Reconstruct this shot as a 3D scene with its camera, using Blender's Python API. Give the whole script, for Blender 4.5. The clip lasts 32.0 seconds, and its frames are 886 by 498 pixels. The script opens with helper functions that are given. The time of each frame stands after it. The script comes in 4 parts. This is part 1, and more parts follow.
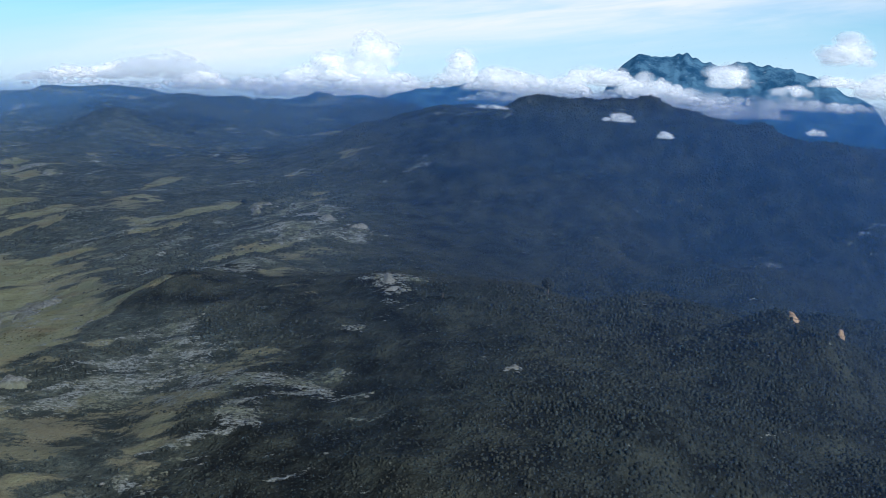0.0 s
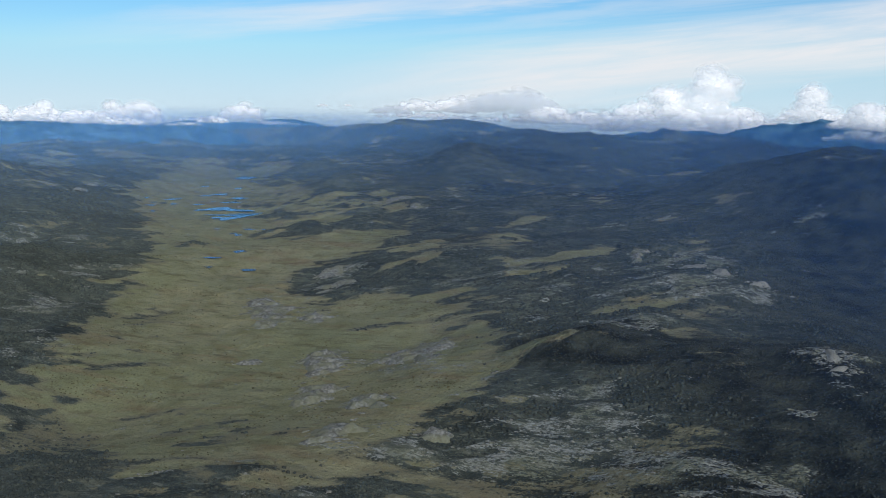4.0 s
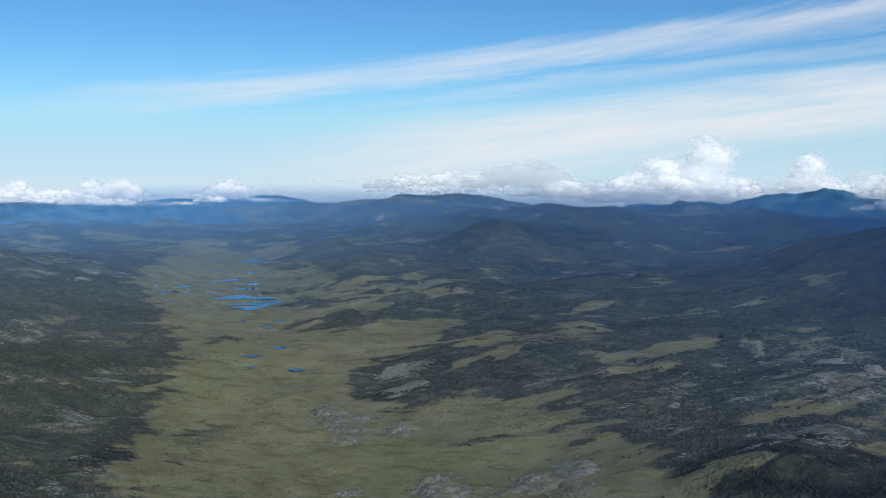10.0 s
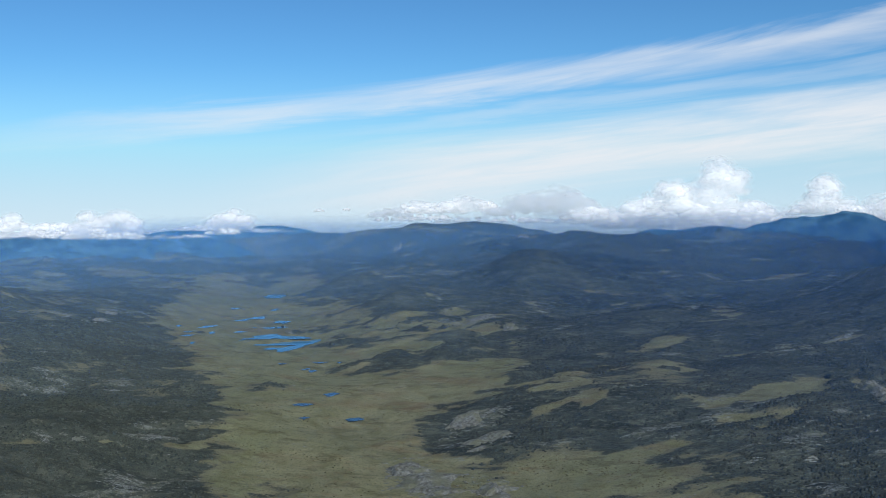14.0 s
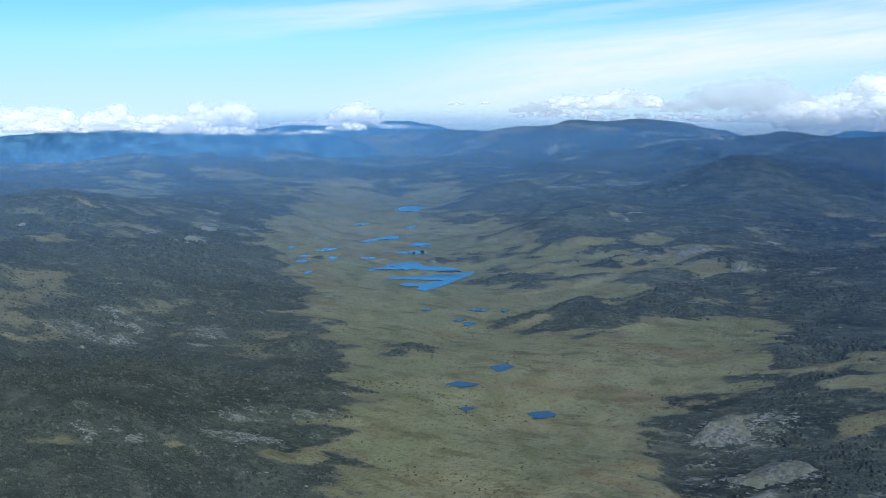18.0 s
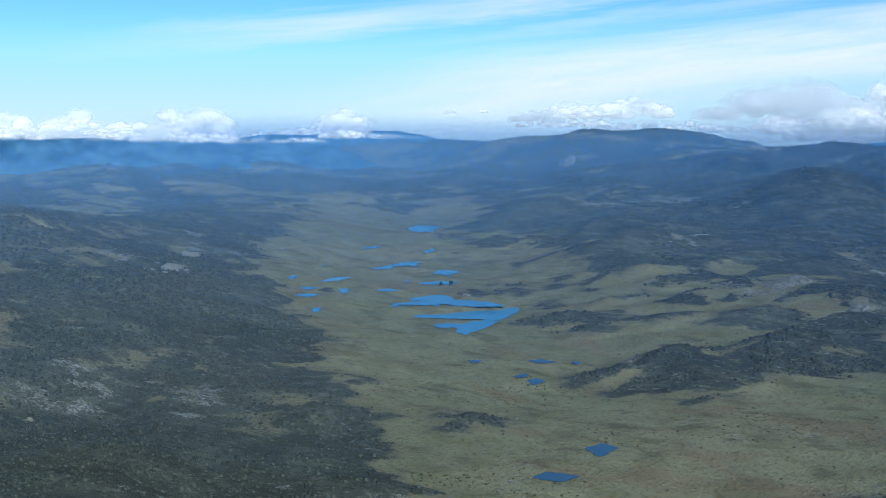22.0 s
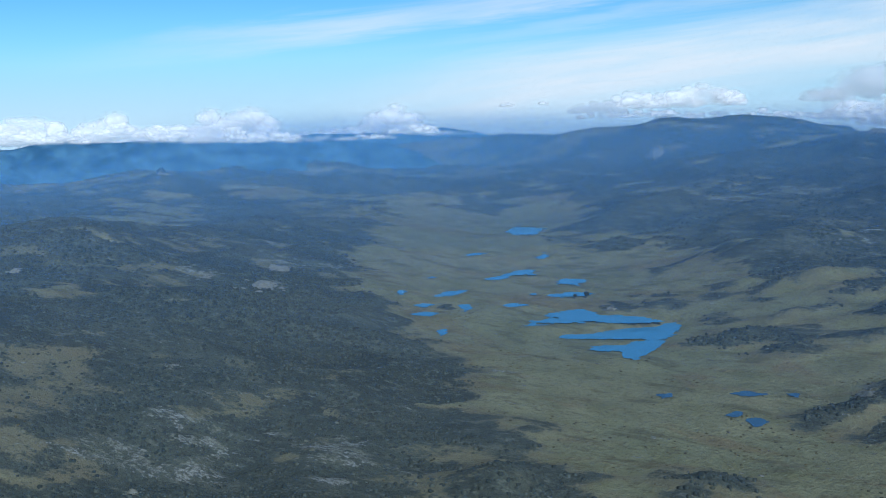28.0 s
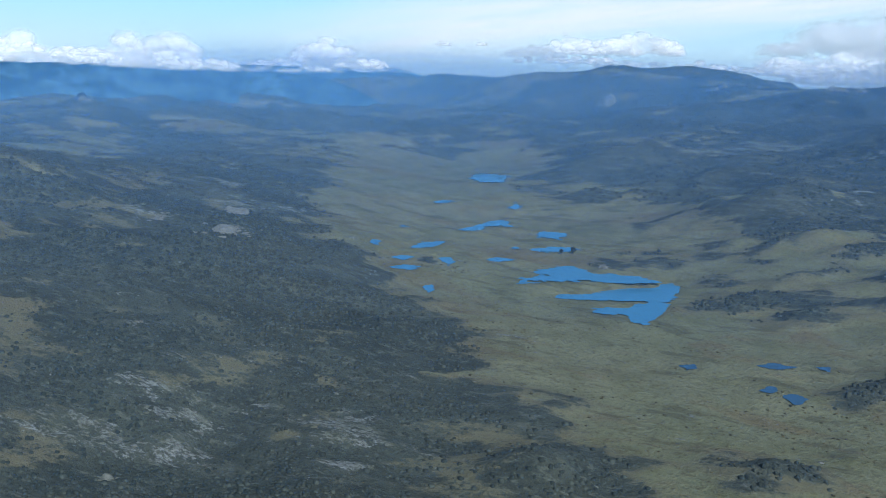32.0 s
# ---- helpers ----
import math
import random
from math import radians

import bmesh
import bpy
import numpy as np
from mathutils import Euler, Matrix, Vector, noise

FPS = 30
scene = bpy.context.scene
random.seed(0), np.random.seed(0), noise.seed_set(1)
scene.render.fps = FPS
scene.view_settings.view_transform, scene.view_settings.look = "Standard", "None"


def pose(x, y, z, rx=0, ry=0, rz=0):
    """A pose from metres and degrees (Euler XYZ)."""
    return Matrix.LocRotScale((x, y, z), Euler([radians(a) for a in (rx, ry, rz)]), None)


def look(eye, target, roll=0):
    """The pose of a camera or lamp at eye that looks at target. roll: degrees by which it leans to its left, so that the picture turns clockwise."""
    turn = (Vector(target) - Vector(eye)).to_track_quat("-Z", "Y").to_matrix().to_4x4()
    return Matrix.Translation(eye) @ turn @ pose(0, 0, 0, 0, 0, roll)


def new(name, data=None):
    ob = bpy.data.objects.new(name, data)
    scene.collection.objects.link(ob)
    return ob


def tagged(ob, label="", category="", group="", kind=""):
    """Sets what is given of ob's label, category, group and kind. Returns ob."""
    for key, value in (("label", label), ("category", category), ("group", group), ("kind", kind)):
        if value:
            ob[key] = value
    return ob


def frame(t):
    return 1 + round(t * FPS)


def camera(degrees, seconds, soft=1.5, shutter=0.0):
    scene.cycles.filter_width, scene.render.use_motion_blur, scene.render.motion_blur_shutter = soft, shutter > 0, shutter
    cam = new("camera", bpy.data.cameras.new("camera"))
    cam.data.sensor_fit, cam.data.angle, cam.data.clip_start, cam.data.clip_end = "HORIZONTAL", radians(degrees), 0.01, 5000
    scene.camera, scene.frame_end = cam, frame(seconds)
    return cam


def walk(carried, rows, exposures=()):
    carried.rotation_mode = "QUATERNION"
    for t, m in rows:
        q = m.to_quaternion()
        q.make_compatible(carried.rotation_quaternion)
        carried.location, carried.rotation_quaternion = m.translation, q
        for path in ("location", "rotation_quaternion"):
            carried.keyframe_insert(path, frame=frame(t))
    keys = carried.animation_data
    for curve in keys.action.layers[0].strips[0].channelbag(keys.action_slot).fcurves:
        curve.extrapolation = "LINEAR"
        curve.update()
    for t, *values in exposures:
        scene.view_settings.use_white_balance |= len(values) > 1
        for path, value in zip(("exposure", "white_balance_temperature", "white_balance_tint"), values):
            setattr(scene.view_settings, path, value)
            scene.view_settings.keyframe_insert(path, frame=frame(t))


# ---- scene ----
# ---------------------------------------------------------------- camera
cam = camera(50.9, 32.0, soft=0.6)
ROWS = [
    (0, 96.69, -61.85, 56.90, 4.831, -11.968, 1.361),
    (0.5, 94.25, -60.71, 57.16, 8.424, -10.231, 1.394),
    (1, 91.84, -60.20, 57.55, 10.928, -9.031, -0.716),
    (1.5, 89.17, -59.67, 57.84, 11.572, -7.547, 0.161),
    (2, 86.54, -58.16, 57.93, 15.797, -6.236, 1.189),
    (2.5, 83.83, -57.54, 58.04, 17.179, -6.629, 2.334),
    (3, 81.05, -56.68, 58.40, 18.473, -7.489, 1.720),
    (3.5, 78.03, -55.38, 58.22, 21.553, -9.031, -0.059),
    (4, 75.06, -54.31, 58.42, 23.523, -10.464, 1.038),
    (4.5, 72.16, -53.46, 58.54, 24.594, -9.547, 1.395),
    (5, 69.12, -52.62, 58.60, 24.275, -9.283, 1.408),
    (5.5, 65.88, -51.77, 58.60, 23.574, -8.703, 1.438),
    (6, 62.56, -50.87, 58.59, 22.872, -8.122, 1.467),
    (6.5, 59.26, -49.86, 58.64, 22.553, -7.858, 1.480),
    (7, 56.02, -48.79, 58.73, 22.213, -7.661, 1.318),
    (7.5, 52.57, -47.79, 58.89, 21.687, -7.449, 0.657),
    (8, 49.31, -46.53, 58.91, 21.605, -7.171, 0.111),
    (8.5, 46.01, -44.82, 59.06, 21.522, -6.826, -0.564),
    (9, 42.78, -43.62, 59.09, 21.546, -6.580, -0.362),
    (9.5, 39.56, -42.81, 59.09, 21.165, -6.377, 0.043),
    (10, 36.26, -41.74, 59.19, 20.525, -6.124, 0.352),
    (10.5, 32.93, -40.51, 59.29, 20.511, -5.991, -0.126),
    (11, 29.65, -39.11, 59.45, 20.716, -6.277, -1.004),
    (11.5, 26.23, -37.77, 59.57, 20.607, -6.125, -1.192),
    (12, 22.74, -36.46, 59.65, 20.423, -5.590, -1.699),
    (12.5, 19.42, -35.16, 59.63, 20.098, -5.087, -0.940),
    (13, 15.88, -33.71, 59.62, 19.113, -4.583, 0.077),
    (13.5, 12.44, -32.34, 59.55, 18.814, -4.411, -0.077),
    (14, 9.17, -31.04, 59.43, 19.140, -4.506, -0.370),
    (14.5, 5.38, -29.29, 59.29, 18.984, -4.979, -0.511),
    (15, 4.20, -27.14, 59.00, 21.579, -9.122, -0.793),
    (15.5, -2.07, -20.26, 57.22, 26.651, -11.545, 0.486),
    (16, -8.78, -9.56, 56.10, 26.672, -11.479, 0.395),
    (16.5, -15.86, 5.51, 55.90, 26.717, -11.335, 0.197),
    (17, -22.58, 20.08, 55.97, 26.762, -11.190, -0.002),
    (17.5, -28.18, 29.29, 55.66, 26.783, -11.124, -0.092),
    (18, -32.97, 34.18, 54.93, 26.504, -10.738, -0.049),
    (18.5, -37.66, 39.93, 53.64, 26.385, -10.197, -0.002),
    (19, -44.58, 48.89, 51.55, 26.365, -10.505, -0.148),
    (19.5, -52.80, 60.52, 51.01, 26.117, -12.003, -0.259),
    (20, -60.71, 72.27, 49.35, 26.780, -13.755, -0.646),
    (20.5, -66.01, 78.22, 48.39, 26.474, -14.289, -0.224),
    (21, -66.31, 75.24, 48.80, 25.856, -11.840, 0.346),
    (21.5, -62.65, 61.75, 47.99, 24.014, -9.357, 1.403),
    (22, -64.21, 64.68, 50.74, 24.387, -9.913, 0.298),
    (22.5, -69.91, 72.00, 49.58, 25.776, -8.028, 0.179),
    (23, -72.77, 73.70, 48.94, 27.292, -9.128, -0.864),
    (23.5, -75.31, 74.58, 49.00, 26.951, -8.787, -0.189),
    (24, -77.64, 75.55, 48.86, 26.139, -7.811, 0.379),
    (24.5, -79.65, 75.79, 48.77, 25.943, -7.006, 0.343),
    (25, -82.15, 76.85, 48.65, 25.859, -5.785, -0.540),
    (25.5, -84.37, 77.73, 48.28, 26.311, -5.315, -1.810),
    (26, -86.50, 78.74, 48.06, 25.921, -10.665, -1.884),
    (26.5, -88.95, 79.64, 47.86, 25.238, -12.154, -1.277),
    (27, -91.36, 80.55, 47.64, 25.256, -11.734, -1.292),
    (27.5, -93.70, 81.47, 47.40, 25.297, -10.812, -1.326),
    (28, -95.98, 82.38, 47.17, 25.338, -9.889, -1.359),
    (28.5, -98.25, 83.27, 46.99, 25.357, -9.469, -1.374),
    (29, -100.51, 84.16, 46.85, 25.802, -8.924, -2.258),
    (29.5, -102.63, 85.02, 46.69, 25.847, -8.584, -1.617),
    (30, -104.86, 85.91, 46.54, 25.426, -8.858, -1.212),
    (30.5, -107.03, 86.92, 46.28, 25.053, -9.391, -1.697),
    (31, -109.06, 87.96, 46.05, 21.176, -12.418, 2.115),
    (31.5, -111.47, 89.03, 45.80, 18.683, -15.030, 1.951),
    (32, -113.86, 90.21, 45.56, 19.144, -13.427, 1.794),
]

walk(cam, [(t, look((x, y, z), Vector((x, y, z)) + Vector((
    -math.sin(radians(yaw)) * math.cos(radians(pit)),
    math.cos(radians(yaw)) * math.cos(radians(pit)),
    math.sin(radians(pit)))), rol)) for t, x, y, z, yaw, pit, rol in ROWS],
     [(0.0, 0.25, 6050, 12), (1.0, 0.16, 6250, 13), (2.0, 0.14, 6650, 13), (3.0, 0.1, 6650, 13), (8.0, 0.05, 6500, 12), (14.0, 0.08, 6450, 11), (15.0, -0.08, 6350, 11), (18.0, 0.28, 5950, 9), (22.0, 0.24, 5850, 7), (24.0, 0.24, 5850, 7), (26.0, 0.05, 5780, 7), (29.0, 0.08, 5750, 7), (30.0, 0.06, 5850, 8), (31.0, 0.06, 5900, 8), (32.0, 0.24, 6000, 9)])

# ---------------------------------------------------------------- light
SUN_EL, SUN_AZ = 38.0, 135.0          # degrees; azimuth clockwise from +y
scene.cycles.transparent_max_bounces = 64
world = bpy.data.worlds.new("sky")
scene.world = world
world.use_nodes = True


class Nodes:
    """Short hand for building node trees."""

    def __init__(self, tree):
        self.tree = tree
        tree.nodes.clear()

    def add(self, kind, inputs=None, **props):
        node = self.tree.nodes.new(kind)
        for key, value in props.items():
            setattr(node, key, value)
        for key, value in (inputs or {}).items():
            self.put(node.inputs[key], value)
        return node

    def put(self, socket, value):
        if isinstance(value, bpy.types.NodeSocket):
            self.tree.links.new(value, socket)
        elif isinstance(value, bpy.types.Node):
            self.tree.links.new(value.outputs[0], socket)
        else:
            socket.default_value = value

    def math(self, op, a, b=0.0, c=0.0, clamp=False):
        return self.add("ShaderNodeMath", {0: a, 1: b, 2: c}, operation=op, use_clamp=clamp).outputs[0]

    def step(self, value, lo, hi, a=0.0, b=1.0):
        return self.add("ShaderNodeMapRange", {0: value, 1: lo, 2: hi, 3: a, 4: b}, interpolation_type="SMOOTHSTEP").outputs[0]

    def mix(self, fac, a, b):
        node = self.add("ShaderNodeMix", data_type="RGBA")
        self.put(node.inputs[0], fac), self.put(node.inputs[6], a), self.put(node.inputs[7], b)
        return node.outputs[2]

    def noise(self, vector, scale, detail=4.0, rough=0.55, distort=0.0):
        return self.add("ShaderNodeTexNoise", {"Vector": vector, "Scale": scale, "Detail": detail, "Roughness": rough,
                                               "Distortion": distort}).outputs[0]


def build_sky():
    n = Nodes(world.node_tree)
    way = n.add("ShaderNodeSeparateXYZ", {0: n.add("ShaderNodeTexCoord").outputs["Generated"]})
    x, y, z = way.outputs
    # the sky near the horizon goes on a little below it
    up = n.math("MAXIMUM", z, 0.03)
    sky = n.add("ShaderNodeTexSky", {"Vector": n.add("ShaderNodeCombineXYZ", {0: x, 1: y, 2: up})}, sky_type="NISHITA",
                sun_disc=False, sun_elevation=radians(SUN_EL), sun_rotation=radians(SUN_AZ), altitude=2500.0,
                air_density=1.0, dust_density=0.6, ozone_density=2.0)
    # streaks of high cloud
    az = n.math("MULTIPLY_ADD", n.math("ARCTAN2", n.math("MULTIPLY", x, -1.0), y), 57.2958, -4.0)
    el = n.math("MULTIPLY_ADD", n.math("ARCSINE", z), 57.2958, 1.6)   # the shifts of -4 and 1.6 degrees fit the sky to the camera's view
    flat = n.add("ShaderNodeCombineXYZ", {0: n.math("MULTIPLY_ADD", az, 0.06, n.math("MULTIPLY", el, 0.48)), 1: n.math("MULTIPLY", az, 0.045), 2: 0.0})
    wisp = n.noise(flat, 0.9, 6.0, 0.6, 0.6)
    base = n.math("MULTIPLY_ADD", az, 0.125, el)         # lines that rise to the right
    base = n.math("MULTIPLY_ADD", n.math("SUBTRACT", wisp, 0.5), 4.2, base)
    total = None
    for centre, half, peak, west in STREAKS:
        d = n.math("ABSOLUTE", n.math("SUBTRACT", base, centre))
        s = n.math("MULTIPLY", n.step(d, 0.0, half, peak, 0.0), n.step(az, west - 22.0, west, 1.0, 0.0))
        total = s if total is None else n.math("MAXIMUM", total, s)
    fine = n.step(n.noise(flat, 2.6, 8.0, 0.6, 0.4), 0.25, 0.7, 0.6, 1.0)
    total = n.math("MULTIPLY", total, fine)
    blue = n.add("ShaderNodeVectorMath", {0: sky.outputs[0], 1: (0.53, 1.02, 1.32)}, operation="MULTIPLY").outputs[0]
    low = n.step(el, -4.0, 8.8, 0.85, 0.0)                # the pale band over the horizon
    colour = n.mix(low, blue, (5.9, 8.8, 10.8, 1.0))
    colour = n.mix(n.step(el, -3.0, 5.0, 0.9, 0.0), colour, (8.8, 10.6, 11.6, 1.0))
    colour = n.mix(total, colour, (10.6, 11.0, 11.4, 1.0))
    back = n.add("ShaderNodeBackground", {"Color": colour, "Strength": 0.073})
    n.add("ShaderNodeOutputWorld", {"Surface": back})


STREAKS = [(8.7, 1.2, 0.62, 46.0), (6.8, 0.9, 0.30, 30.0), (3.5, 3.2, 1.0, 32.0), (14.5, 1.0, 0.25, 10.0)]
build_sky()
sun = new("sun", bpy.data.lights.new("sun", "SUN"))
sun.data.energy, sun.data.angle, sun.data.color = 4.3, radians(0.6), (1.0, 0.95, 0.88)
sun.matrix_world = look((0, 0, 0), (-math.sin(radians(SUN_AZ)) * math.cos(radians(SUN_EL)),
                                    -math.cos(radians(SUN_AZ)) * math.cos(radians(SUN_EL)), -math.sin(radians(SUN_EL))))

# ---------------------------------------------------------------- the lie of the land
def hashed(ix, iy, seed):
    v = np.sin(ix * 127.1 + iy * 311.7 + seed * 74.7) * 43758.5453
    return v - np.floor(v)


def value_noise(x, y, seed):
    ix, iy = np.floor(x), np.floor(y)
    fx, fy = x - ix, y - iy
    fx, fy = fx * fx * (3 - 2 * fx), fy * fy * (3 - 2 * fy)
    a, b = hashed(ix, iy, seed), hashed(ix + 1, iy, seed)
    c, d = hashed(ix, iy + 1, seed), hashed(ix + 1, iy + 1, seed)
    return (a + (b - a) * fx) * (1 - fy) + (c + (d - c) * fx) * fy


def fbm(x, y, size, octaves=5, seed=0, gain=0.5):
    """Fractal noise about 0, within about -0.5 to 0.5."""
    total, amp, norm = 0.0, 1.0, 0.0
    for k in range(octaves):
        s = 2.03 ** k / size
        c, w = math.cos(0.7 * k), math.sin(0.7 * k)
        total = total + amp * (value_noise((c * x - w * y) * s, (w * x + c * y) * s, seed + k) - 0.5)
        norm += amp
        amp *= gain
    return total / norm * 1.6


def ridged(x, y, size, octaves=5, seed=0):
    total, amp, norm = 0.0, 1.0, 0.0
    for k in range(octaves):
        s = 2.1 ** k / size
        c, w = math.cos(0.9 * k + 0.3), math.sin(0.9 * k + 0.3)
        total = total + amp * (1 - np.abs(2 * value_noise((c * x - w * y) * s, (w * x + c * y) * s, seed + k) - 1))
        norm += amp
        amp *= 0.5
    return total / norm


def smooth(v, lo, hi):
    t = np.clip((v - lo) / (hi - lo), 0, 1)
    return t * t * (3 - 2 * t)


def polygon_distance(x, y, pts):
    """Signed distance to a closed polygon, negative inside."""
    best, inside = np.full(x.shape, 1e9), np.zeros(x.shape, bool)
    for (ax, ay), (bx, by) in zip(pts, pts[1:] + pts[:1]):
        ex, ey = bx - ax, by - ay
        t = np.clip(((x - ax) * ex + (y - ay) * ey) / (ex * ex + ey * ey + 1e-9), 0, 1)
        best = np.minimum(best, np.hypot(x - ax - t * ex, y - ay - t * ey))
        if ey:
            inside ^= ((ay > y) != (by > y)) & (x < ex * (y - ay) / ey + ax)
    return np.where(inside, -best, best)


GRAIN = 0.6          # size of the land's small features
# heights along the valley, fitted so the land lines up in the camera's view (x, y, z)
HEIGHTS = [(-129.1, 218.7, 5.7), (-124.8, 233.3, 7.4), (-8.5, 110.7, 2.6), (60.2, 143, 16.5), (-105.8, 191.4, 2.5), (-218.7, 179.9, 17.5), (-6.7, 265.9, 19.4), (-140.2, 166.9, 3.5), (-132.3, 178.3, 5.5), (-157.2, 166.9, 6.9), (-160.4, 191.4, 8.3), (-152.1, 170.6, 6.8), (17.7, 127.2, 9.5), (97, 47.5, 17.3), (127.8, 54.7, 20.5), (73.9, 42.1, 11.5), (105.9, 36, 17.6), (39.8, 53.9, 7.5), (-149, 198, 6.8), (-150.1, 200.5, 6.9), (94, 194.9, 28.4), (106.1, 153.8, 15.4), (135.5, 160.4, 10.3), (81.5, 168.8, 17)]
HEIGHTS += [(74.3, 87.9, 21.7), (95.1, 83.9, 22), (111.9, 75.3, 18.6), (-141, 364.1, 24.8), (-243, 421.4, 13.4), (-290.9, 297.9, 22.3), (-33.8, 98.3, 0), (70.9, 71.1, 13.9), (-33.6, 275.1, 17.3), (32.4, 98.9, 15.3), (-138.5, 240.5, 7.4), (-71.8, 217.7, 9.7), (-88.2, 242.1, 11.2), (-147.9, 276.6, 12.5), (-177, 306.2, 10.8), (-152.2, 261.8, 7.3), (-136.8, 163.1, 3), (-97.7, 107, 1.4), (-53.3, 112.9, -0.5), (-21.4, 184.7, 13.2), (66, 86.9, 19.9), (-35.6, 126.7, 2.5), (-145.1, 328.2, 18.5), (-43.5, 273.2, 9.3)]
HEIGHTS += [(-111, 270.2, 17), (-67.4, 251.5, 15.6), (-73.8, 315.2, 33.5), (-89.6, 281.7, 17.3), (-47.8, 329.3, 22), (-140.8, 324.4, 17.8), (-297.7, 486.5, 20.8), (-186.1, 365.1, 19.8), (-78.1, 153.9, 1.3), (-110.2, 206.7, 6.2), (-108.5, 198, 5.4), (-104.8, 199.3, 8.5), (30.5, 169.9, 15.3), (52, 148.6, 16.5), (-10.2, 81.7, 2.3), (44.6, 99, 15.4), (21.8, 88.5, 8.5), (-196.9, 201.8, 15.3), (-193, 212.6, 12), (-59.1, 132, 1.3), (85.1, 74, 20.5), (-96.5, 379.5, 29.8), (-273.3, 339.3, 15.3)]
HEIGHTS += [(-259.1, 277.9, 14), (-241.1, 211.4, 24.7), (-234.6, 197.5, 18.4), (-214.3, 212.6, 16.7), (-175, 168, 13.2), (-161.8, 162.1, -1.8), (-130.6, 335.3, 21.5), (-269.8, 456.8, 24.4), (-235.9, 453.6, 26.9), (-199.8, 450, 30.6), (-170.6, 457.9, 32.9), (-146.9, 465.2, 33.9), (-98.5, 404.6, 30.3), (-64.1, 383.2, 32.1), (-46.7, 377, 33.3), (-29.3, 380.3, 30.8), (-14.6, 392.6, 28.8), (-10.2, 443.5, 29.5), (17.9, 405.7, 29.6), (35.5, 376.3, 30.4), (52.8, 271, 33.2), (67, 252, 37.8), (82.6, 242.5, 40.5), (99.8, 227, 41.1)]
HEIGHTS += [(111.3, 221.1, 40.7), (121.9, 214.8, 41.1), (139, 204.8, 38.9), (154.3, 201.9, 34.1), (175.5, 196.4, 32.5), (190, 191.5, 32), (-328.7, 549.7, -10.6), (-243.1, 584.4, -11.3), (-149.6, 566.8, -10.5), (-35.8, 571.4, -10.8), (86.7, 402.4, 4.9), (145.4, 368, 11.1), (245, 331.1, -9.3), (-488.1, 430.8, 12), (-425.2, 540.4, 1.6), (60, 10, 6), (0, -60, 0), (-120, 60, 0), (-160, 120, 4), (-80, 120, -1), (-40, 60, -2), (120, 10, 12), (160, 60, 0), (180, 120, -8)]
HEIGHTS += [(60, -160, 0), (-260, 100, 8), (-318, 286, 20), (-262, 314, 19), (-312, 322, 22), (-280, 276, 18)]
HEIGHTS += [(112, 104, 8), (136, 88, 5), (98, 122, 9), (158, 76, 2), (84, 130, 12), (124, 124, 5), (150, 110, 2)]
HEIGHTS = np.array(HEIGHTS, float)
# crests: (x, y, height over the land, length, width, turn in degrees)
CRESTS = [(-16.5, 442.8, 2.2, 3.2, 8, 0), (-9.9, 443.5, 2.2, 3.6, 8, 0), (-4.4, 444.1, 1.2, 5, 8, 0)]


def land(x, y):
    """The height of the land without its small roughness."""
    x, y = np.asarray(x, float), np.asarray(y, float)
    top, weight = 0.0, 0.0
    for hx, hy, hz in HEIGHTS:
        w = 1 / ((x - hx) ** 2 + (y - hy) ** 2 + 180.0) ** 1.5
        top, weight = top + w * hz, weight + w
    z = top / weight
    for cx, cy, h, length, width, turn in CRESTS:
        c, s = math.cos(radians(turn)), math.sin(radians(turn))
        u, v = (c * (x - cx) + s * (y - cy)) / length, (-s * (x - cx) + c * (y - cy)) / width
        z = z + h * np.exp(-u * u - v * v)
    return z - 0.13 * np.maximum(np.hypot(x + 60, y - 150) - 520, 0)


PLAIN = [(24, 91.4), (26.7, 73.3), (21.5, 56.5), (20.3, 39.7), (-6.8, 31.5), (-64.5, 71.7), (-77.4, 89.7), (-100.1, 138.6), (-104.3, 147.7), (-110.2, 155.3), (-117.8, 162.9), (-125.4, 169.9), (-131.8, 180.6), (-139.4, 183.9), (-145.2, 195.1), (-157.4, 207.9), (-170.3, 217.7), (-176.9, 218.4), (-185, 228.5), (-190.9, 242.9), (-198.7, 256.4), (-206.2, 275.1), (-215, 296.4), (-211.8, 308.7)]
PLAIN += [(-199.5, 317.4), (-192.2, 327.7), (-183.2, 335.7), (-172.3, 331.4), (-163.2, 314.6), (-143.8, 290.8), (-127.4, 274.1), (-113.8, 256.7), (-102.4, 259.6), (-91.6, 264.3), (-79.9, 270.6), (-67.3, 279.8), (-62.2, 279.7), (-66.2, 260.3), (-68.2, 246.5), (-62.5, 237.5), (-57.7, 230.4), (-58.5, 223.8), (-51.4, 208.2), (-48.2, 194.3), (-56.3, 182.9), (-56, 174.4), (-62, 171.2), (-61.7, 165.1)]
PLAIN += [(-63, 157.8), (-51.4, 143.5), (-39, 135), (-32.1, 140.8), (-22.1, 146.1), (-7.5, 139.6), (4, 130.6), (8.6, 119.3), (22.8, 104), (18.5, 98.3)]
